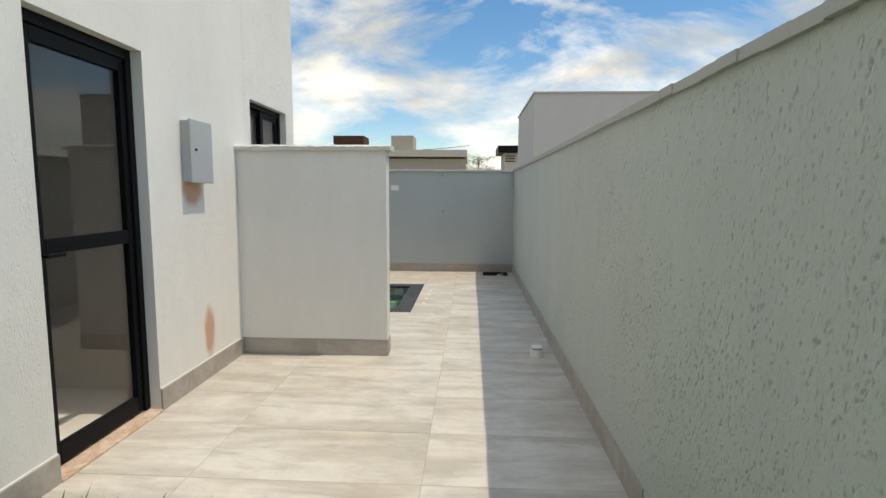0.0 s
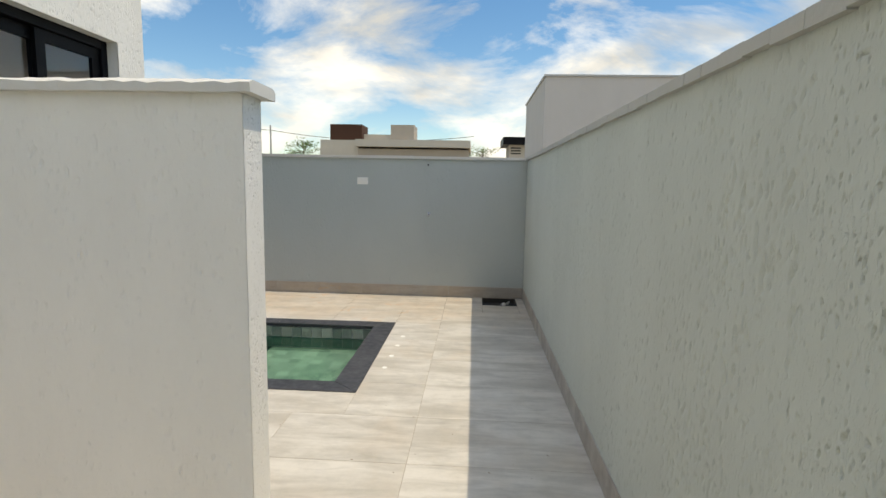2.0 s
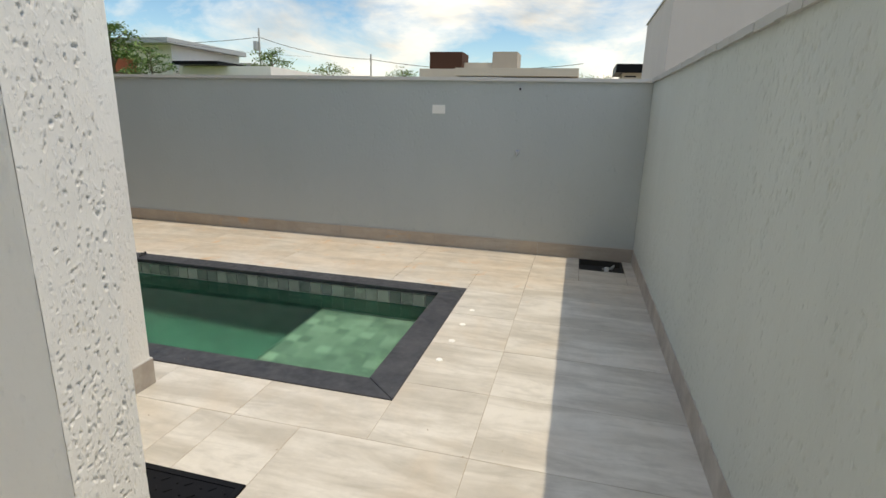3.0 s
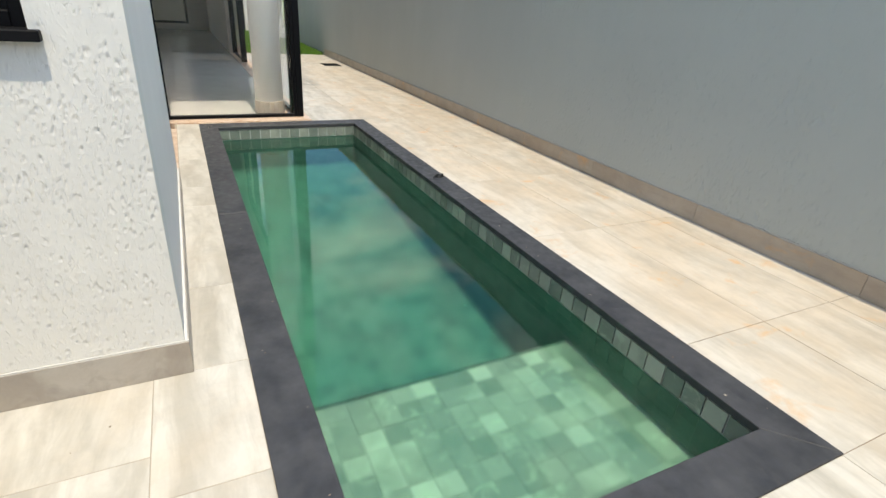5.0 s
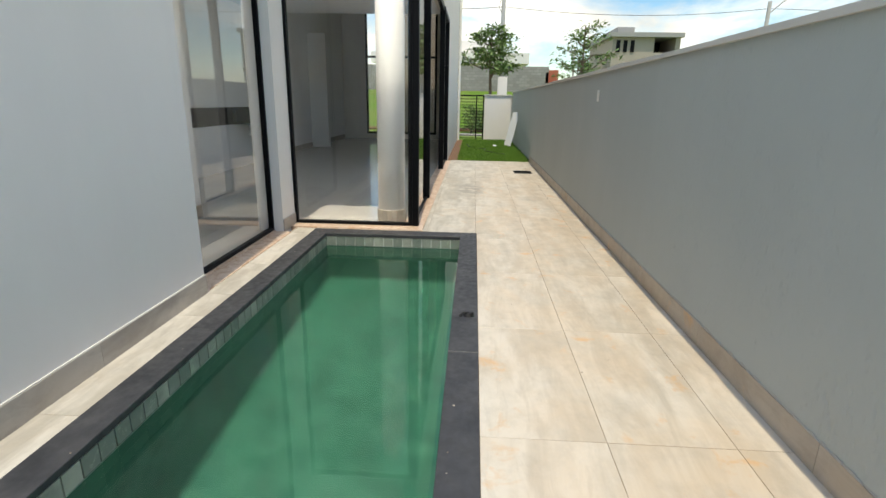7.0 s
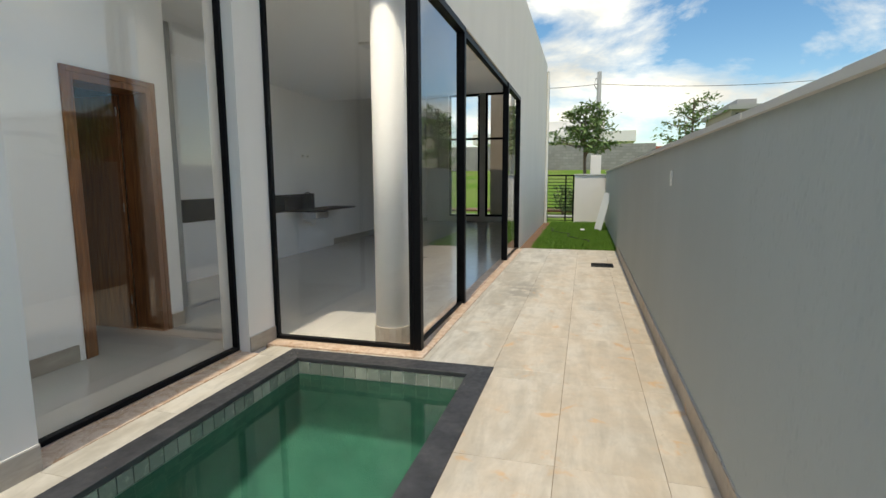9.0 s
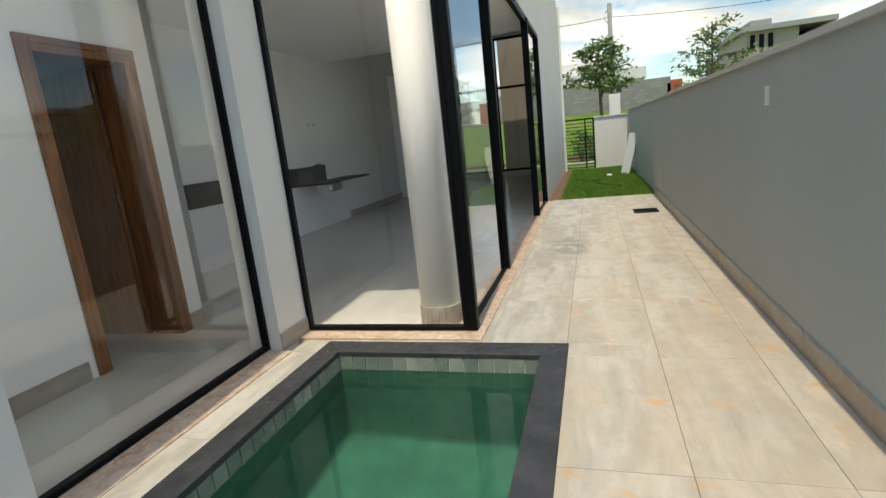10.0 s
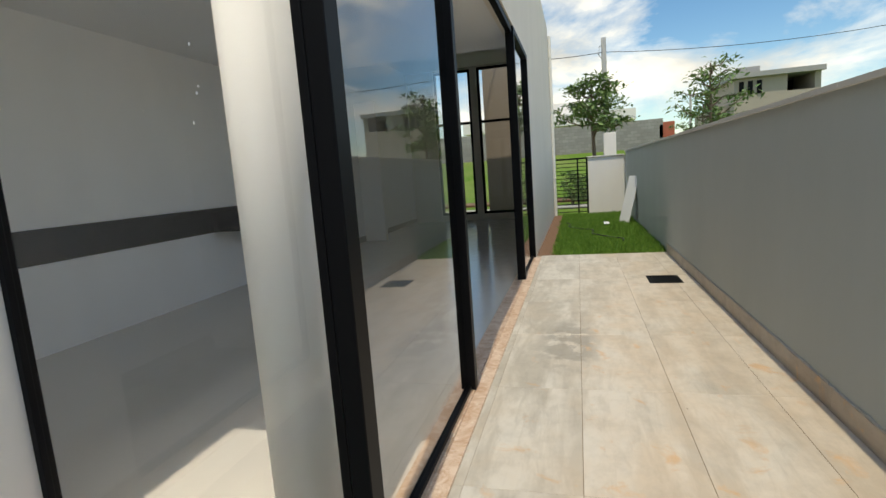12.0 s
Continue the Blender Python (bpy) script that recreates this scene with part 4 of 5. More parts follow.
for q in ((HX, 2.9005, .0125, -13.6, 2.914, .16), (-6.8, 4.6005, .0125, -6.63, 4.614, .16), (-5.58, 4.6005, .0125, -4.0, 4.614, .16)):
    part("skirting_tile", boxes(q), M_SKIRT, skirting_in)
wall("wall_living", "x", -17.0, -17.15, 2.9, 3.45, 0.012, 3.4, M_WALLIN, label="white wall stub in the living room")

# ---- side lawn ----
LAWN = (GATE_X, CY + .32, DECK_X0, FY)


def grass(name, area, count, lo, hi, label, base=-0.07, seed=3):
    rnd = random.Random(seed)
    verts, faces = [], []
    for i in range(count):
        x, y = rnd.uniform(area[0], area[2]), rnd.uniform(area[1], area[3])
        h, a, w = rnd.uniform(lo, hi), rnd.uniform(0, 6.283), rnd.uniform(.003, .006)
        lx, ly = rnd.gauss(0, .35) * h, rnd.gauss(0, .35) * h
        k = len(verts)
        verts += [(x - w * math.cos(a), y - w * math.sin(a), base), (x + w * math.cos(a), y + w * math.sin(a), base), (x + lx * .4 + w * .7 * math.cos(a), y + ly * .4 + w * .7 * math.sin(a), base + h * .6), (x + lx, y + ly, base + h)]
        faces += [(k, k + 1, k + 2), (k, k + 2, k + 3)]
    me = bpy.data.meshes.new(name)
    me.from_pydata(verts, [], faces)
    me.materials.append(M_GRASS)
    return tagged(new(name, me), label, "grass", kind="stuff")


tagged(obj("ground_lawn", boxes((LAWN[0], LAWN[1], -.069, LAWN[2], LAWN[3], -.015)), M_GROUND), "short green lawn bed in the side passage", "lawn", kind="structure")
grass("grass", (LAWN[0], LAWN[1] - .05, LAWN[2] - .02, LAWN[3] - .02), 42000, .04, .11, "bright green lawn grass in the side passage", -.02)
tagged(obj("ground_lawn", boxes((AX, -3.0, -.069, RX, DECK_Y0, -.045)), M_GROUND), "short green lawn bed before the deck", "lawn", kind="structure")
grass("grass", (AX + .05, -2.6, RX - .05, 2.28), 30000, .05, .13, "green lawn grass at the edge of the deck", -.07, 5)
tagged(obj("ground_soil", boxes((GATE_X, CY + .002, -.069, DECK_X0, LAWN[1], .0)), M_SOIL), "bare red soil strip at the foot of the house", "soil", kind="structure")
hs = thing("garden_hose", (-16, 8.2, 0.05), "thin black garden hose lying on the lawn", "hose")
b = bmesh.new(); tube(b, [(-15.2 - .13 * k, 8.9 - .045 * k + .12 * math.sin(k * .55), .055 + .008 * math.sin(k)) for k in range(28)], .012, 6)
part_at("hose_body", b, M_RUBBER, hs)
bd = thing("leaning_board", (-18.6, 9.2, 0.0), "white board leaning against the grey wall", "board")
b = boxes((-.25, -.008, 0, .25, .008, 1.2), bevel=.002)
part("board_panel", b, M_BOARD, bd).matrix_basis = pose(0, -0.02, 0.0, -15, 0, 22)
pp = thing("paper_sheet", (-18.2, 8.75, 0.07), "scrap of pale board lying on the lawn", "scrap")
part("sheet", boxes((-.2, -.06, 0, .2, .06, .012), bevel=.002), M_BOARD, pp)

# gate and its wall
GY = 8.42
wall("wall_gate", "x", GATE_X, GATE_X - .15, GY, FY + .15, -.07, 1.72, M_SMOOTH, label="low white wall beside the gate")
tagged(obj("wall_cap", boxes((GATE_X - .19, GY - .03, 1.72, GATE_X + .04, FY - .032, 1.76), bevel=.006), M_CAP), "pale cap on the gate wall", "wall cap", kind="structure")
gt = thing("metal_gate", (GATE_X - .05, CY, 0), "black steel gate of horizontal bars", "gate")
for a, c in ((CY + .02, CY + .07), (GY - .33, GY - .285), (GY - .06, GY - .01)):
    part_at("upright", boxes((GATE_X - .075, a, .02, GATE_X - .03, c, 1.74), bevel=.003), M_BLACK, gt)
for k in range(15):
    z = .08 + k * .115
    part_at("bar", boxes((GATE_X - .065, CY + .07, z, GATE_X - .04, GY - .06, z + .022)), M_BLACK, gt)
part_at("top_rail", boxes((GATE_X - .072, CY + .07, 1.70, GATE_X - .033, GY - .06, 1.74), bevel=.003), M_BLACK, gt)
mp_ = thing("meter_pillar", (-23.0, 9.15, -.07), "white meter pillar behind the gate wall", "pillar")
part("pillar_body", boxes((-.2, -.19, 0, .2, .19, 2.55), bevel=.01), M_SMOOTH, mp_)
ds = thing("downpipe", (GATE_X + .1, CY, -.05), "white rain pipe at the house corner", "downpipe")
b = bmesh.new(); cyl(b, 0, .05, 0, 5.4, .045, seg=16); part("pipe", b, M_PVC, ds)
for z in (1.2, 3.2, 4.8):
    part("clip", boxes((-.06, .0, z, .06, .10, z + .03), bevel=.003), M_PVC, ds)

# ---- beyond the walls ----


def house(name, place, body, material, label, extra=()):
    h = thing(name, place, label, "house")
    part_at("wall", boxes(*body), material, h)
    for nm, rows, mm in extra:
        for r in rows:
            part_at(nm, boxes(r), mm, h)
    return h


house("neighbour_building", (8, 30, -.07), [(3.2, 26.2, -.07, 16, 34.6, 6.3)], M_NBR, "plain grey rendered building with a dark metal cap", [("roof_cap", [(3.14, 26.14, 6.3, 16.05, 34.66, 6.38)], M_BOX)])
house("flat_roof_house", (-7, 57, -.07), [(-15.6, 55, -.07, -0.5, 66, 5.0), (-15.6, 55.2, 5.0, -11.7, 60, 5.85), (-11.6, 57, 5.0, -8.5, 62, 6.6)], M_BEIGE, "beige flat-roofed house with stacked blocks",
      [("roof", [(-11.7, 54, 5.15, -0.3, 66, 5.85)], M_BEIGE), ("wall_band", [(-11.6, 54.6, 3.8, -0.4, 55, 4.95)], M_TAN), ("tower", [(-14.8, 56, 5.6, -11.5, 59, 7.5)], M_BROWN), ("tower", [(-8.5, 56, 5.6, -6.1, 59, 7.5)], M_TAN)])
house("small_house", (5, 61, -.07), [(3.9, 60.5, -.07, 9, 66, 6.0)], M_BEIGE, "pale house with a dark roof slab and louvres", [("roof", [(3.2, 59.8, 6.0, 9, 66, 6.8)], M_BLACK), ("window", [(4.1, 60.44, 5.0 + .3 * k, 5.2, 60.55, 5.12 + .3 * k) for k in range(3)], M_BLACK)])
house("grey_house", (-45, 72, -.07), [(-52, 70, -.07, -41, 80, 6.0), (-50, 71, 6.0, -45.4, 78, 7.8)], M_CONC, "long unfinished grey house", [("window", [(-49, 69.95, 4.6, -47, 70.1, 5.6), (-45, 69.95, 4.6, -43, 70.1, 5.6)], M_BLACK)])
house("dark_roof_house", (-38, 48, -.07), [(-50, 46, -.07, -36.5, 56, 7.0), (-36, 46.2, -.07, -26.5, 56, 5.2)], M_SMOOTH, "white house with a thin dark roof overhang", [("roof", [(-50, 44.6, 7.0, -35.6, 56, 7.45)], M_BOX), ("roof", [(-35.5, 44.8, 5.2, -30.8, 56, 5.5)], M_BLACK), ("panel", [(-44, 45.9, 3.0, -40.5, 46.05, 6.0)], M_RED)])
house("white_house", (-58, 9, -.07), [(-66, -2, -.07, -56, 13.0, 5.2), (-64, 0, 5.2, -56.5, 10.5, 7.4)], M_SMOOTH, "white modern house behind a block wall", [("roof", [(-66, -2.5, 5.2, -55, 13.3, 6.2)], M_SMOOTH), ("window", [(-56.05, 4.5, 4.2, -55.9, 9.8, 4.9), (-56.05, 11.2, 4.4, -55.9, 12.4, 4.9)], M_BLACK)])
house("unfinished_house", (-64, 26, -.07), [(-72, 22.6, -.07, -60.5, 27.0, 8.4), (-72, 29.2, -.07, -60.5, 29.7, 8.4), (-72, 27.0, -.07, -60.5, 29.2, 6.9), (-72, 21.5, -.07, -62, 22.6, 6.2)], M_TAN, "unfinished two-storey house with bare openings", [("roof", [(-72.5, 22.2, 8.4, -60, 29.9, 8.85), (-70, 23.4, 8.85, -62, 25.2, 9.6)], M_CONC), ("opening", [(-60.55, 23.0 + .75 * k, 6.9, -60.4, 23.4 + .75 * k, 8.1) for k in range(3)], M_BLACK), ("recess", [(-66, 27.0, 6.9, -65.5, 29.2, 8.4)], M_BLACK)])
bw = tagged(obj("wall_blocks", boxes((-40.3, -10, -.07, -40, 13.3, 4.0), (-52, 13.1, -.07, -40, 13.3, 3.6)), M_BLOCKS), "bare concrete block wall across the street", "wall", kind="structure")
tagged(obj("wall_blocks", boxes((-42.2, 13.32, -.07, -42, 14.3, 3.9)), M_RED), "short red brick wall", "wall", kind="structure")
b = bmesh.new()
prof = [(-21.75, -.066), (-28, .25), (-33, 1.2), (-40, 2.25), (-120, 2.6)]
rows_ = [[b.verts.new((x, y, z)) for x, z in prof] for y in (-90, -20, 20, 90)]
for r0, r1 in zip(rows_, rows_[1:]):
    for k in range(4):
        b.faces.new((r0[k], r1[k], r1[k + 1], r0[k + 1]))
bmesh.ops.recalc_face_normals(b, faces=b.faces[:])
tagged(obj("ground_bank", b, M_GROUND), "green bank rising towards the houses", "ground", kind="structure")
tagged(obj("path", boxes((-27.2, -80, -.069, -25.6, 80, .21)), M_SOIL), "bare earth path on the green bank", "path", kind="structure")
tagged(obj("pavement", boxes((-24.6, -80, -.069, -23.6, 80, .09)), M_CONC), "narrow concrete pavement", "pavement", kind="structure")


def tree(place, height, spread, seed, leaves=1500, base=0.38, lean=0.0, label="young street tree with sparse layered leaves"):
    rnd = random.Random(seed)
    t = thing("tree", place, label, "tree", "street trees")
    bt = bmesh.new()
    top = [(lean * f * height + .06 * math.sin(3 * f), .05 * math.cos(4 * f), f * height) for f in (0, .2, .4, .6, .8, .95)]
    tube(bt, top, [height * .022 * (1 - .8 * f) for f in (0, .2, .4, .6, .8, .95)], 7)
    tips = []
    for k in range(15):
        f = base + (1 - base) * (k + rnd.random()) / 15
        a = k * 2.4 + rnd.uniform(-.4, .4)
        ln = spread * (1.0 - .62 * (f - base) / (1 - base)) * rnd.uniform(.7, 1.1)
        s = Vector((lean * f * height, 0, f * height * .93))
        pts = [s + Vector((math.cos(a) * ln * q, math.sin(a) * ln * q, ln * (.42 * q + .12 * math.sin(q * 5 + k)))) for q in (0, .35, .7, 1)]
        tube(bt, pts, [height * .009 * (1 - .75 * q) for q in (0, .35, .7, 1)], 5)
        tips += [pts[1] + (pts[3] - pts[1]) * q + Vector((rnd.gauss(0, .1), rnd.gauss(0, .1), rnd.gauss(0, .05))) * spread for q in (.1, .4, .6, .8, 1.0)]
    part("trunk", bt, M_BARK, t)
    verts, faces = [], []
    s0 = height * .024
    for i in range(leaves):
        c = rnd.choice(tips) + Vector((rnd.gauss(0, .13), rnd.gauss(0, .13), rnd.gauss(0, .05))) * spread
        q = Euler((rnd.gauss(0, .5), rnd.gauss(0, .5), rnd.uniform(0, 6.28))).to_matrix()
        s = s0 * rnd.uniform(.6, 1.3)
        k = len(verts)
        verts += [c + q @ Vector(p) * s for p in ((-1, 0, 0), (0, -.38, .08), (1, 0, -.1), (0, .38, .08))]
        faces.append((k, k + 1, k + 2, k + 3))
    me = bpy.data.meshes.new("crown")
    me.from_pydata([tuple(v) for v in verts], [], faces)
    me.materials.append(M_LEAF)
    cr = new("crown", me)
    cr.parent = t
    return t


tree((-26.0, 8.75, -.07), 5.0, 1.5, 1, 2100, .55, label="leafy street tree with a round crown")
tree((-30.0, 13.75, -.07), 5.75, 1.75, 2, 820, .48)
tree((-33.5, 14.2, -.07), 4.2, 1.6, 8, 1500, .45)
tree((-35.0, 60, -.07), 8.4, 3.2, 3, 1300, .45)
tree((-27.7, 60, -.07), 6.7, 3.0, 4, 1300, .45)
tree((-19.0, 60, -.07), 6.4, 2.6, 5, 900, .5)
tree((1.0, 64, -.07), 6.0, 3.0, 6, 900, .4)
tree((-37.0, 40, -.07), 8.2, 3.0, 7, 2200, .4, label="dense green tree before a white house")
tree((-33.3, 40, -.07), 6.0, 2.2, 9, 1700, .35, label="dense green tree before a white house")
for k, (x, y, h) in enumerate(((-24.5, 7.9, 1.4), (-25.5, 8.3, 1.2))):
    sb = thing("shrub", (x, y, -.07), "small green shrub beyond the gate", "shrub", "shrubs beyond the gate")
    rnd = random.Random(20 + k)
    b = bmesh.new()
    for i in range(9):
        a = i * .7
        tube(b, [(0, 0, 0), (.1 * math.cos(a), .1 * math.sin(a), h * .4), (.35 * math.cos(a), .35 * math.sin(a), h * rnd.uniform(.7, 1))], [.012, .008, .004], 5)
    part("stems", b, M_BARK, sb)
    vv, ff = [], []
    for i in range(420):
        a, r, z = rnd.uniform(0, 6.28), rnd.uniform(.05, .42), rnd.uniform(.25, 1) * h
        c = Vector((r * math.cos(a), r * math.sin(a), z)); q = Euler((rnd.gauss(0, .8), rnd.gauss(0, .8), a)).to_matrix(); n0 = len(vv)
        vv += [tuple(c + q @ Vector(p) * .07) for p in ((-1, 0, 0), (0, -.4, 0), (1, 0, 0), (0, .4, 0))]
        ff.append((n0, n0 + 1, n0 + 2, n0 + 3))
    me = bpy.data.meshes.new("leaves"); me.from_pydata(vv, [], ff); me.materials.append(M_LEAF)
    new("leaves", me).parent = sb


def pole(x, y, top, label, arm=0.0, box=False):
    p = thing("utility_pole", (x, y, -.07), label, "utility pole", "utility poles")
    b = bmesh.new(); cyl(b, 0, 0, 0, top, .13, .09, 12); part("shaft", b, M_POLE, p)
    if arm:
        b = bmesh.new(); tube(b, [(0, 0, top - .6), (.0, arm * .5, top), (0, arm, top + .5)], .035); part("lamp_arm", b, M_BOX, p)
        part("lamp_head", boxes((-.1, arm - .1, top + .47, .1, arm + .45, top + .56), bevel=.02), M_BOX, p)
    else:
        b = bmesh.new(); tube(b, [(0, 0, top - .25), (0, -.16, top - .3), (0, -.2, top - .6), (0, -.06, top - .8)], .014); part("service_loop", b, M_WIRE, p)
    if box:
        b = bmesh.new(); cyl(b, -.45, 0, top - 2.4, top - 1.4, .32, seg=14); part("transformer", b, M_BOX, p)


pole(-27.0, 9.25, 6.4, "slim concrete service pole beyond the gate")
pole(-30.0, 22.85, 6.7, "street pole with a lamp arm beyond the wall", 1.3)
pole(-36.5, 60, 10.6, "concrete utility pole with a transformer", 0, True)
pole(-22.7, 60, 7.8, "distant concrete utility pole")
pole(-50, 16.8, 6.4, "distant thin utility pole")


def wire(a, c, sag, r=.012):
    w = thing("overhead_wire", a, "thin overhead wire between poles", "wire", "overhead wires")
    a, c = Vector(a), Vector(c)
    b = bmesh.new(); tube(b, [a.lerp(c, k / 12) - Vector((0, 0, sag * 4 * (k / 12) * (1 - k / 12))) for k in range(13)], r, 5)
    part_at("cable", b, M_WIRE, w)


wire((-27, 9.25, 5.8), (-30, 22.85, 6.3), .35)
wire((-30, 22.85, 6.3), (-30, 60, 7.5), .6)
wire((-27, 9.25, 5.8), (-22, 5.0, 5.0), .1)
wire((-36.5, 60, 9.6), (-22.7, 60, 7.2), .5, .03)
wire((-22.7, 60, 7.2), (0, 62, 7.0), .8, .03)
wire((-60, 60, 9.4), (-36.5, 60, 9.6), .5, .03)

# small dry flecks that lie about on the coping and the deck
rnd = random.Random(11)
vv, ff = [], []
for i in range(70):
    side = rnd.random()
    if side < .35:
        x, y, z = rnd.uniform(COPE[0] + .02, COPE[2] - .02), rnd.choice((rnd.uniform(COPE[1] + .02, PY0 - .02), rnd.uniform(PY1 + .02, COPE[3] - .02))), .0065
    else:
        x, y, z = rnd.choice(((rnd.uniform(-1.8, .8), rnd.uniform(4.8, 6.1), .0015), (rnd.uniform(-13, -1), rnd.uniform(8.2, 9.4), .0015)))
    a, s = rnd.uniform(0, 6.28), rnd.uniform(.003, .009)
    k = len(vv)
    vv += [(x + s * math.cos(a + q * 1.57) * (1 if q % 2 else .55), y + s * math.sin(a + q * 1.57) * (1 if q % 2 else .55), z) for q in range(4)] + [(x, y, z + s * .5)]
    ff += [(k + q, k + (q + 1) % 4, k + 4) for q in range(4)]
me = bpy.data.meshes.new("debris")
me.from_pydata(vv, [], ff)
me.materials.append(_leaf("dry_flecks", (0.62, 0.55, 0.45), (0.16, 0.10, 0.06)))
tagged(new("debris", me), "small dry flecks scattered on coping and deck", "debris", kind="stuff")

# ---- deck tiles and skirting, the pieces of the floor ----
slab = bmesh.new()
HOLES = [COPE, (-4.22, 5.70, -2.0, 5.98)]
for zone in ((AX, DECK_Y0, RX, FY), (DECK_X0, BY - 0.02, AX, FY)):
    for r in rects(zone, [(PX0 - .17, PY0 - .17, PX1 + .17, PY1 + .17), (GX - 5, 0, GX + 0.1, CY), (-30, 0, GX, CY), DRAIN, GRATE, COVER]):
        add_box(slab, r[0], r[1], -0.07, r[2], r[3], -0.002)
deck = tagged(obj("floor_deck", slab, M_GROUT), "outdoor deck of pale streaked porcelain tiles", "floor", kind="structure")
xs = [RX, -0.115, -1.31] + [-2.595 - 1.19 * k for k in range(10)] + [DECK_X0]
ys = [FY, 9.25, 8.675, 8.09] + [8.07 - 0.555 * k for k in range(1, 11)] + [DECK_Y0]
BLOCK = [COPE, (-30, 0, GX + 0.19, CY + 0.09), (-6.6, 0, -4.2, BY), (-4.3, 0, AX, BY), (-30, 0, -6.3, 5.98), COVER, DRAIN, GRATE]
tile_mesh = {}
for xa, xb in zip(xs[1:], xs):
    for ya, yb in zip(ys[1:], ys):
        for r in rects((xa, ya, xb, yb), BLOCK):
            w, h = round(r[2] - r[0] - 0.003, 4), round(r[3] - r[1] - 0.003, 4)
            if w < 0.015 or h < 0.015:
                continue
            if (w, h) not in tile_mesh:
                b = boxes((0, 0, -0.008, w, h, 0.0), bevel=0.0012)
                me = bpy.data.meshes.new("tile")
                b.to_mesh(me)
                b.free()
                me.materials.append(M_DECK)
                tile_mesh[(w, h)] = me
            t = new("tile", tile_mesh[(w, h)])
            t.location = (r[0] + 0.0015, r[1] + 0.0015, random.uniform(-.0006, .0006))
            t.parent = deck


def skirting(axis, face, into, u0, u1, joints, z=0.145, label="beige porcelain skirting"):
    """Tiles at the foot of a wall: axis along which the wall is thin, into: +1 or -1, the way that they stand out."""
    e = tagged(new("baseboard"), label, "skirting", kind="structure")
    cuts = sorted({u0, u1, *[j for j in joints if min(u0, u1) < j < max(u0, u1)]})
    for a, b in zip(cuts, cuts[1:]):
        f0, f1 = sorted((face + 0.001 * into, face + 0.014 * into))
        q = boxes((f0, a + .0012, 0.0015, f1, b - .0012, z)) if axis == "x" else boxes((a + .0012, f0, 0.0015, b - .0012, f1, z))
        part("skirting_tile", q, M_SKIRT, e)
        q = boxes((face - 0.001, a, z, f1 - .004, b, z + 0.007)) if axis == "x" and into > 0 else boxes((a, face - 0.001, z, b, f1 - .004, z + 0.007)) if into > 0 else None
        if q:
            part("grout_line", q, M_CAP, e)
    return e


def mortar_bead(parent, axis, face, u0, u1, z, seed):
    """A ragged line of mortar over the skirting of a boundary wall."""
    rnd = random.Random(seed)
    b, u = bmesh.new(), u0
    while u < u1 - .01:
        n = min(u1, u + rnd.uniform(.015, .05))
        o, h = rnd.uniform(.006, .013), rnd.uniform(.004, .014)
        if axis == "x":
            add_box(b, face - o, u, z - .002, face, n, z + h)
        else:
            add_box(b, u, face - o, z - .002, n, face, z + h)
        u = n
    part("mortar_bead", b, M_CAPG, parent)


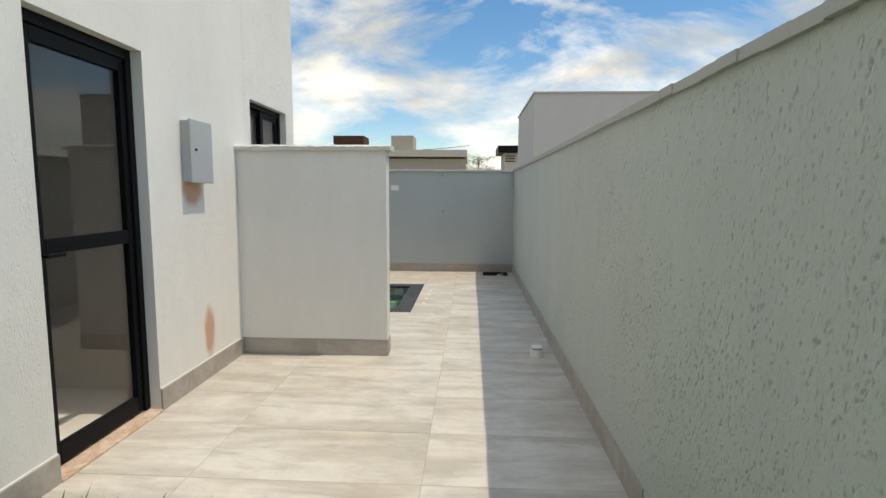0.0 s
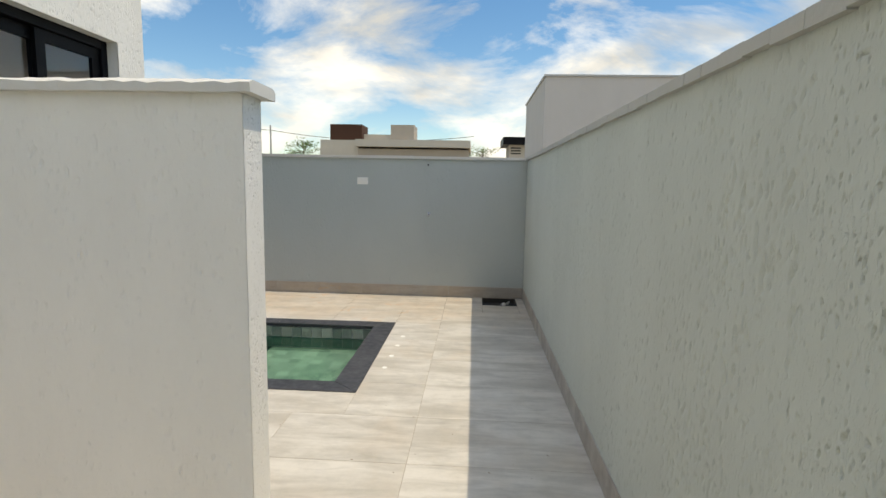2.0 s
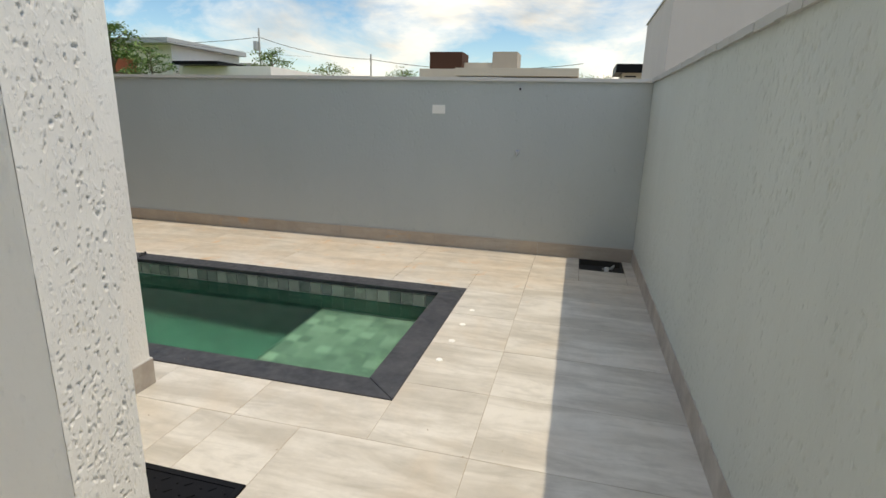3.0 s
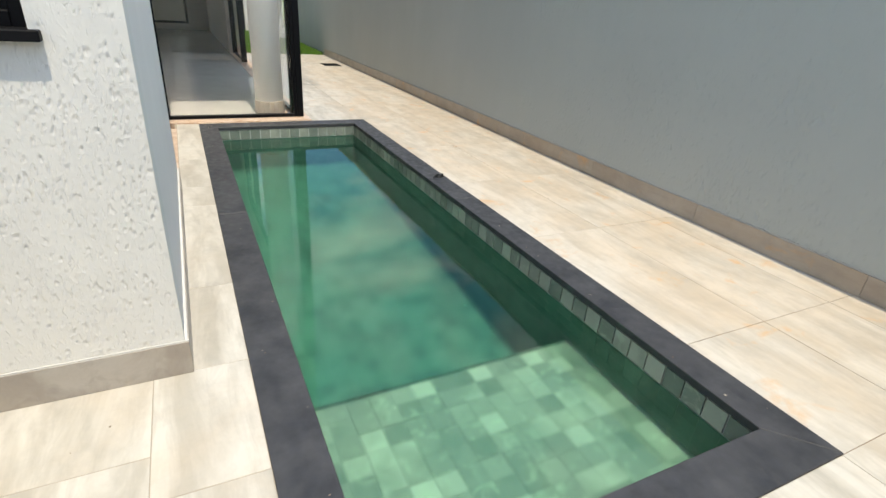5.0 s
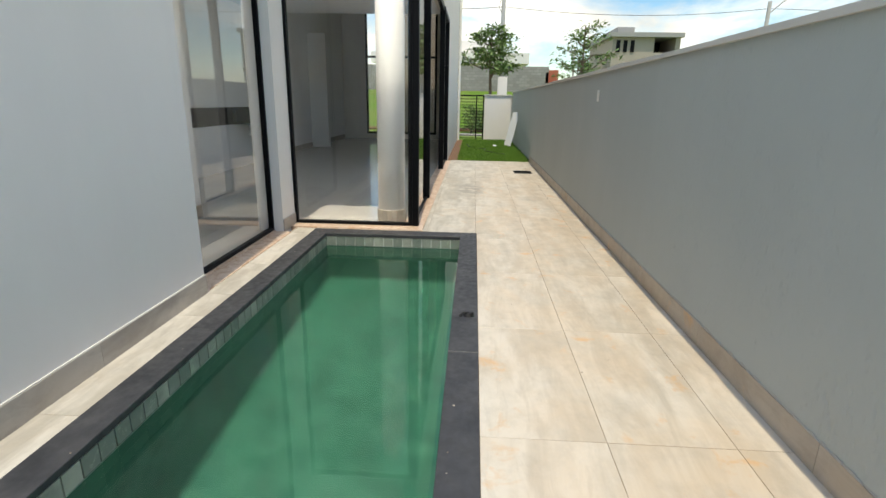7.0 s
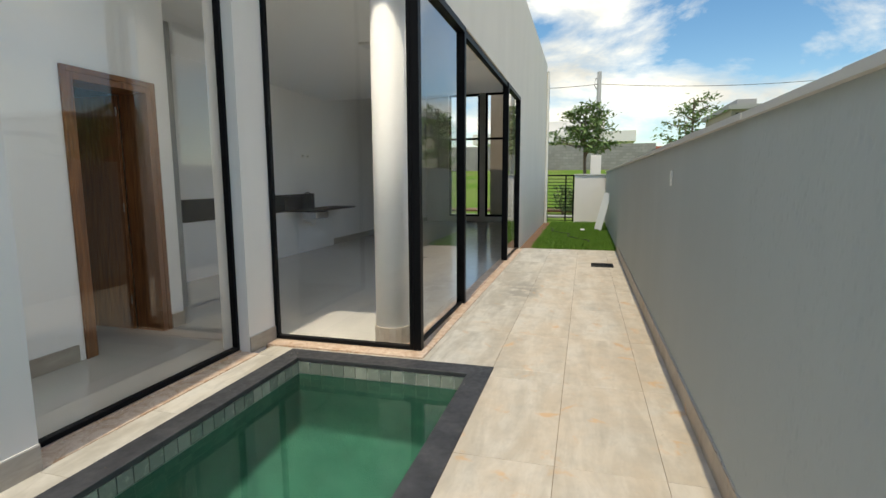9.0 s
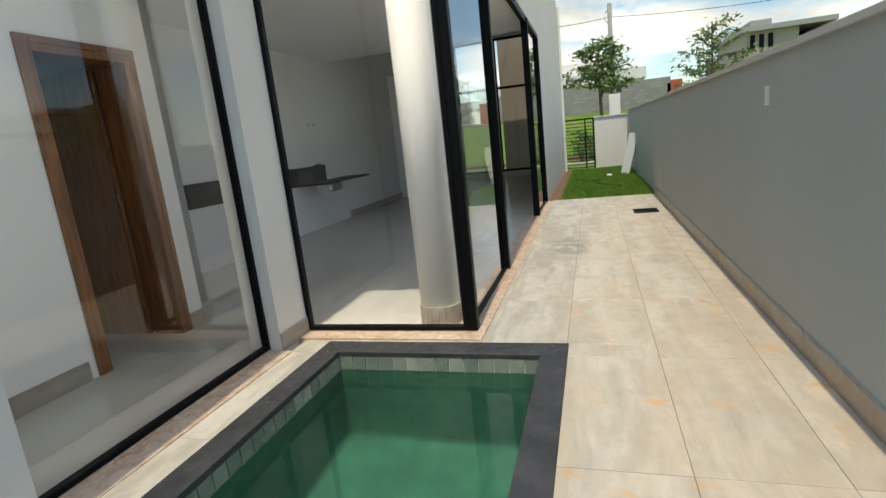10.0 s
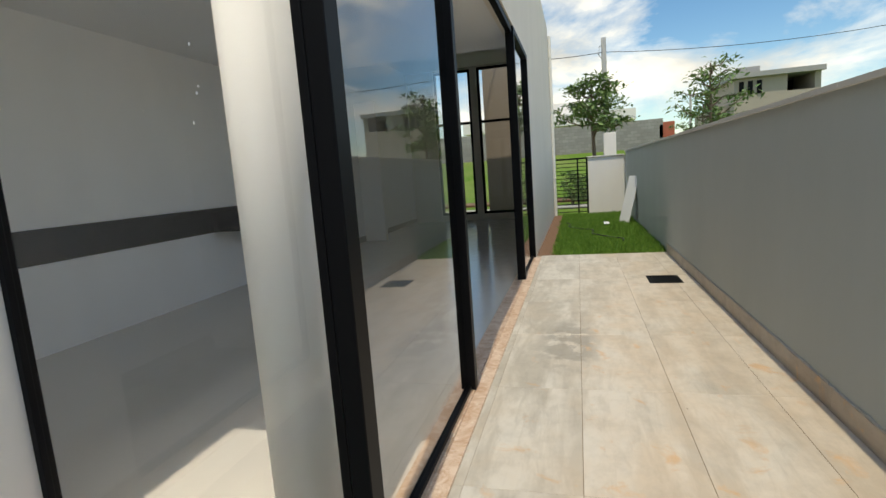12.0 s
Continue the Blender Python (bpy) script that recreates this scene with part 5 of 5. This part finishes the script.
JX = [-0.1 - 1.18 * k for k in range(20)]
mortar_bead(skirting("x", RX, -1, DECK_Y0, FY - 0.014, [9.3 - 1.19 * k for k in range(7)]), "x", RX, DECK_Y0, FY - .014, .1452, 41)
mortar_bead(skirting("y", FY, -1, DECK_X0, RX, JX), "y", FY, DECK_X0, RX - .014, .1452, 42)
skirting("x", AX, 1, DOOR[2], 4.53, [3.6])
skirting("x", AX, 1, 4.67, BY + 0.014, [5.2])
skirting("x", AX, 1, 2.0, DOOR[0], [])
skirting("y", BY, 1, G1[1], AX, [-3.05])
skirting("y", 4.53, -1, AX + 0.014, EX + .014, [-1.24])
skirting("x", EX, 1, 4.53, 4.67, [])
skirting("y", 4.67, 1, AX + 0.014, EX + .014, [-1.24])
skirting("y", BY - 0.09, 1, GX + .02, G1[0], [])

# ---- pool tiles ----
P = 0.1093


def pool_tile_mesh(g):
    b = boxes((-P / 2 + g, -P / 2 + g, -0.010, P / 2 - g, P / 2 - g, 0.0))
    me = bpy.data.meshes.new("pool_tile")
    b.to_mesh(me)
    b.free()
    me.materials.append(M_PTILE)
    return me


PT, PT_BENCH = pool_tile_mesh(.0042), pool_tile_mesh(.0006)


def pool_tile(m, mesh=PT):
    t = new("pool_tile", mesh)
    t.matrix_world = m
    t.parent = basin


nx, ny = 49, 14
deep = bmesh.new()


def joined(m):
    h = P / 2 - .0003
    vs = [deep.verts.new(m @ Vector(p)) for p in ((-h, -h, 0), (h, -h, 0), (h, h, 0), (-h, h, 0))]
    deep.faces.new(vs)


for row in range(11):
    z = -0.032 - P * (row + 0.5)
    put = pool_tile if row == 0 else joined
    for i in range(nx):
        x = PX0 + P * (i + .5)
        wet = x > BX and z < BZ
        if not wet:
            put(pose(x, PY0, z, -90, 0, 0))
            put(pose(x, PY1, z, 90, 0, 0))
    for j in range(ny):
        y = PY0 + P * (j + .5)
        put(pose(PX0, y, z, 0, 90, 0))
        if z > BZ:
            put(pose(PX1, y, z, 0, -90, 0))
        else:
            joined(pose(BX, y, z, 0, -90, 0))
for i in range(nx):
    for j in range(ny):
        x, y = PX0 + P * (i + .5), PY0 + P * (j + .5)
        if x > BX + .03:
            pool_tile(pose(x, y, BZ + random.uniform(-.0015, .0015)), PT_BENCH)
        else:
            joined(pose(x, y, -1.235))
# same stone as above the water, with the depth's gloom in its colour
part("pool_tiles", deep, M_PTILE_MURK, basin)
tagged(basin.children[-1], "green stone tiles, darkened in colour for the murk of deep water", kind="stuff")
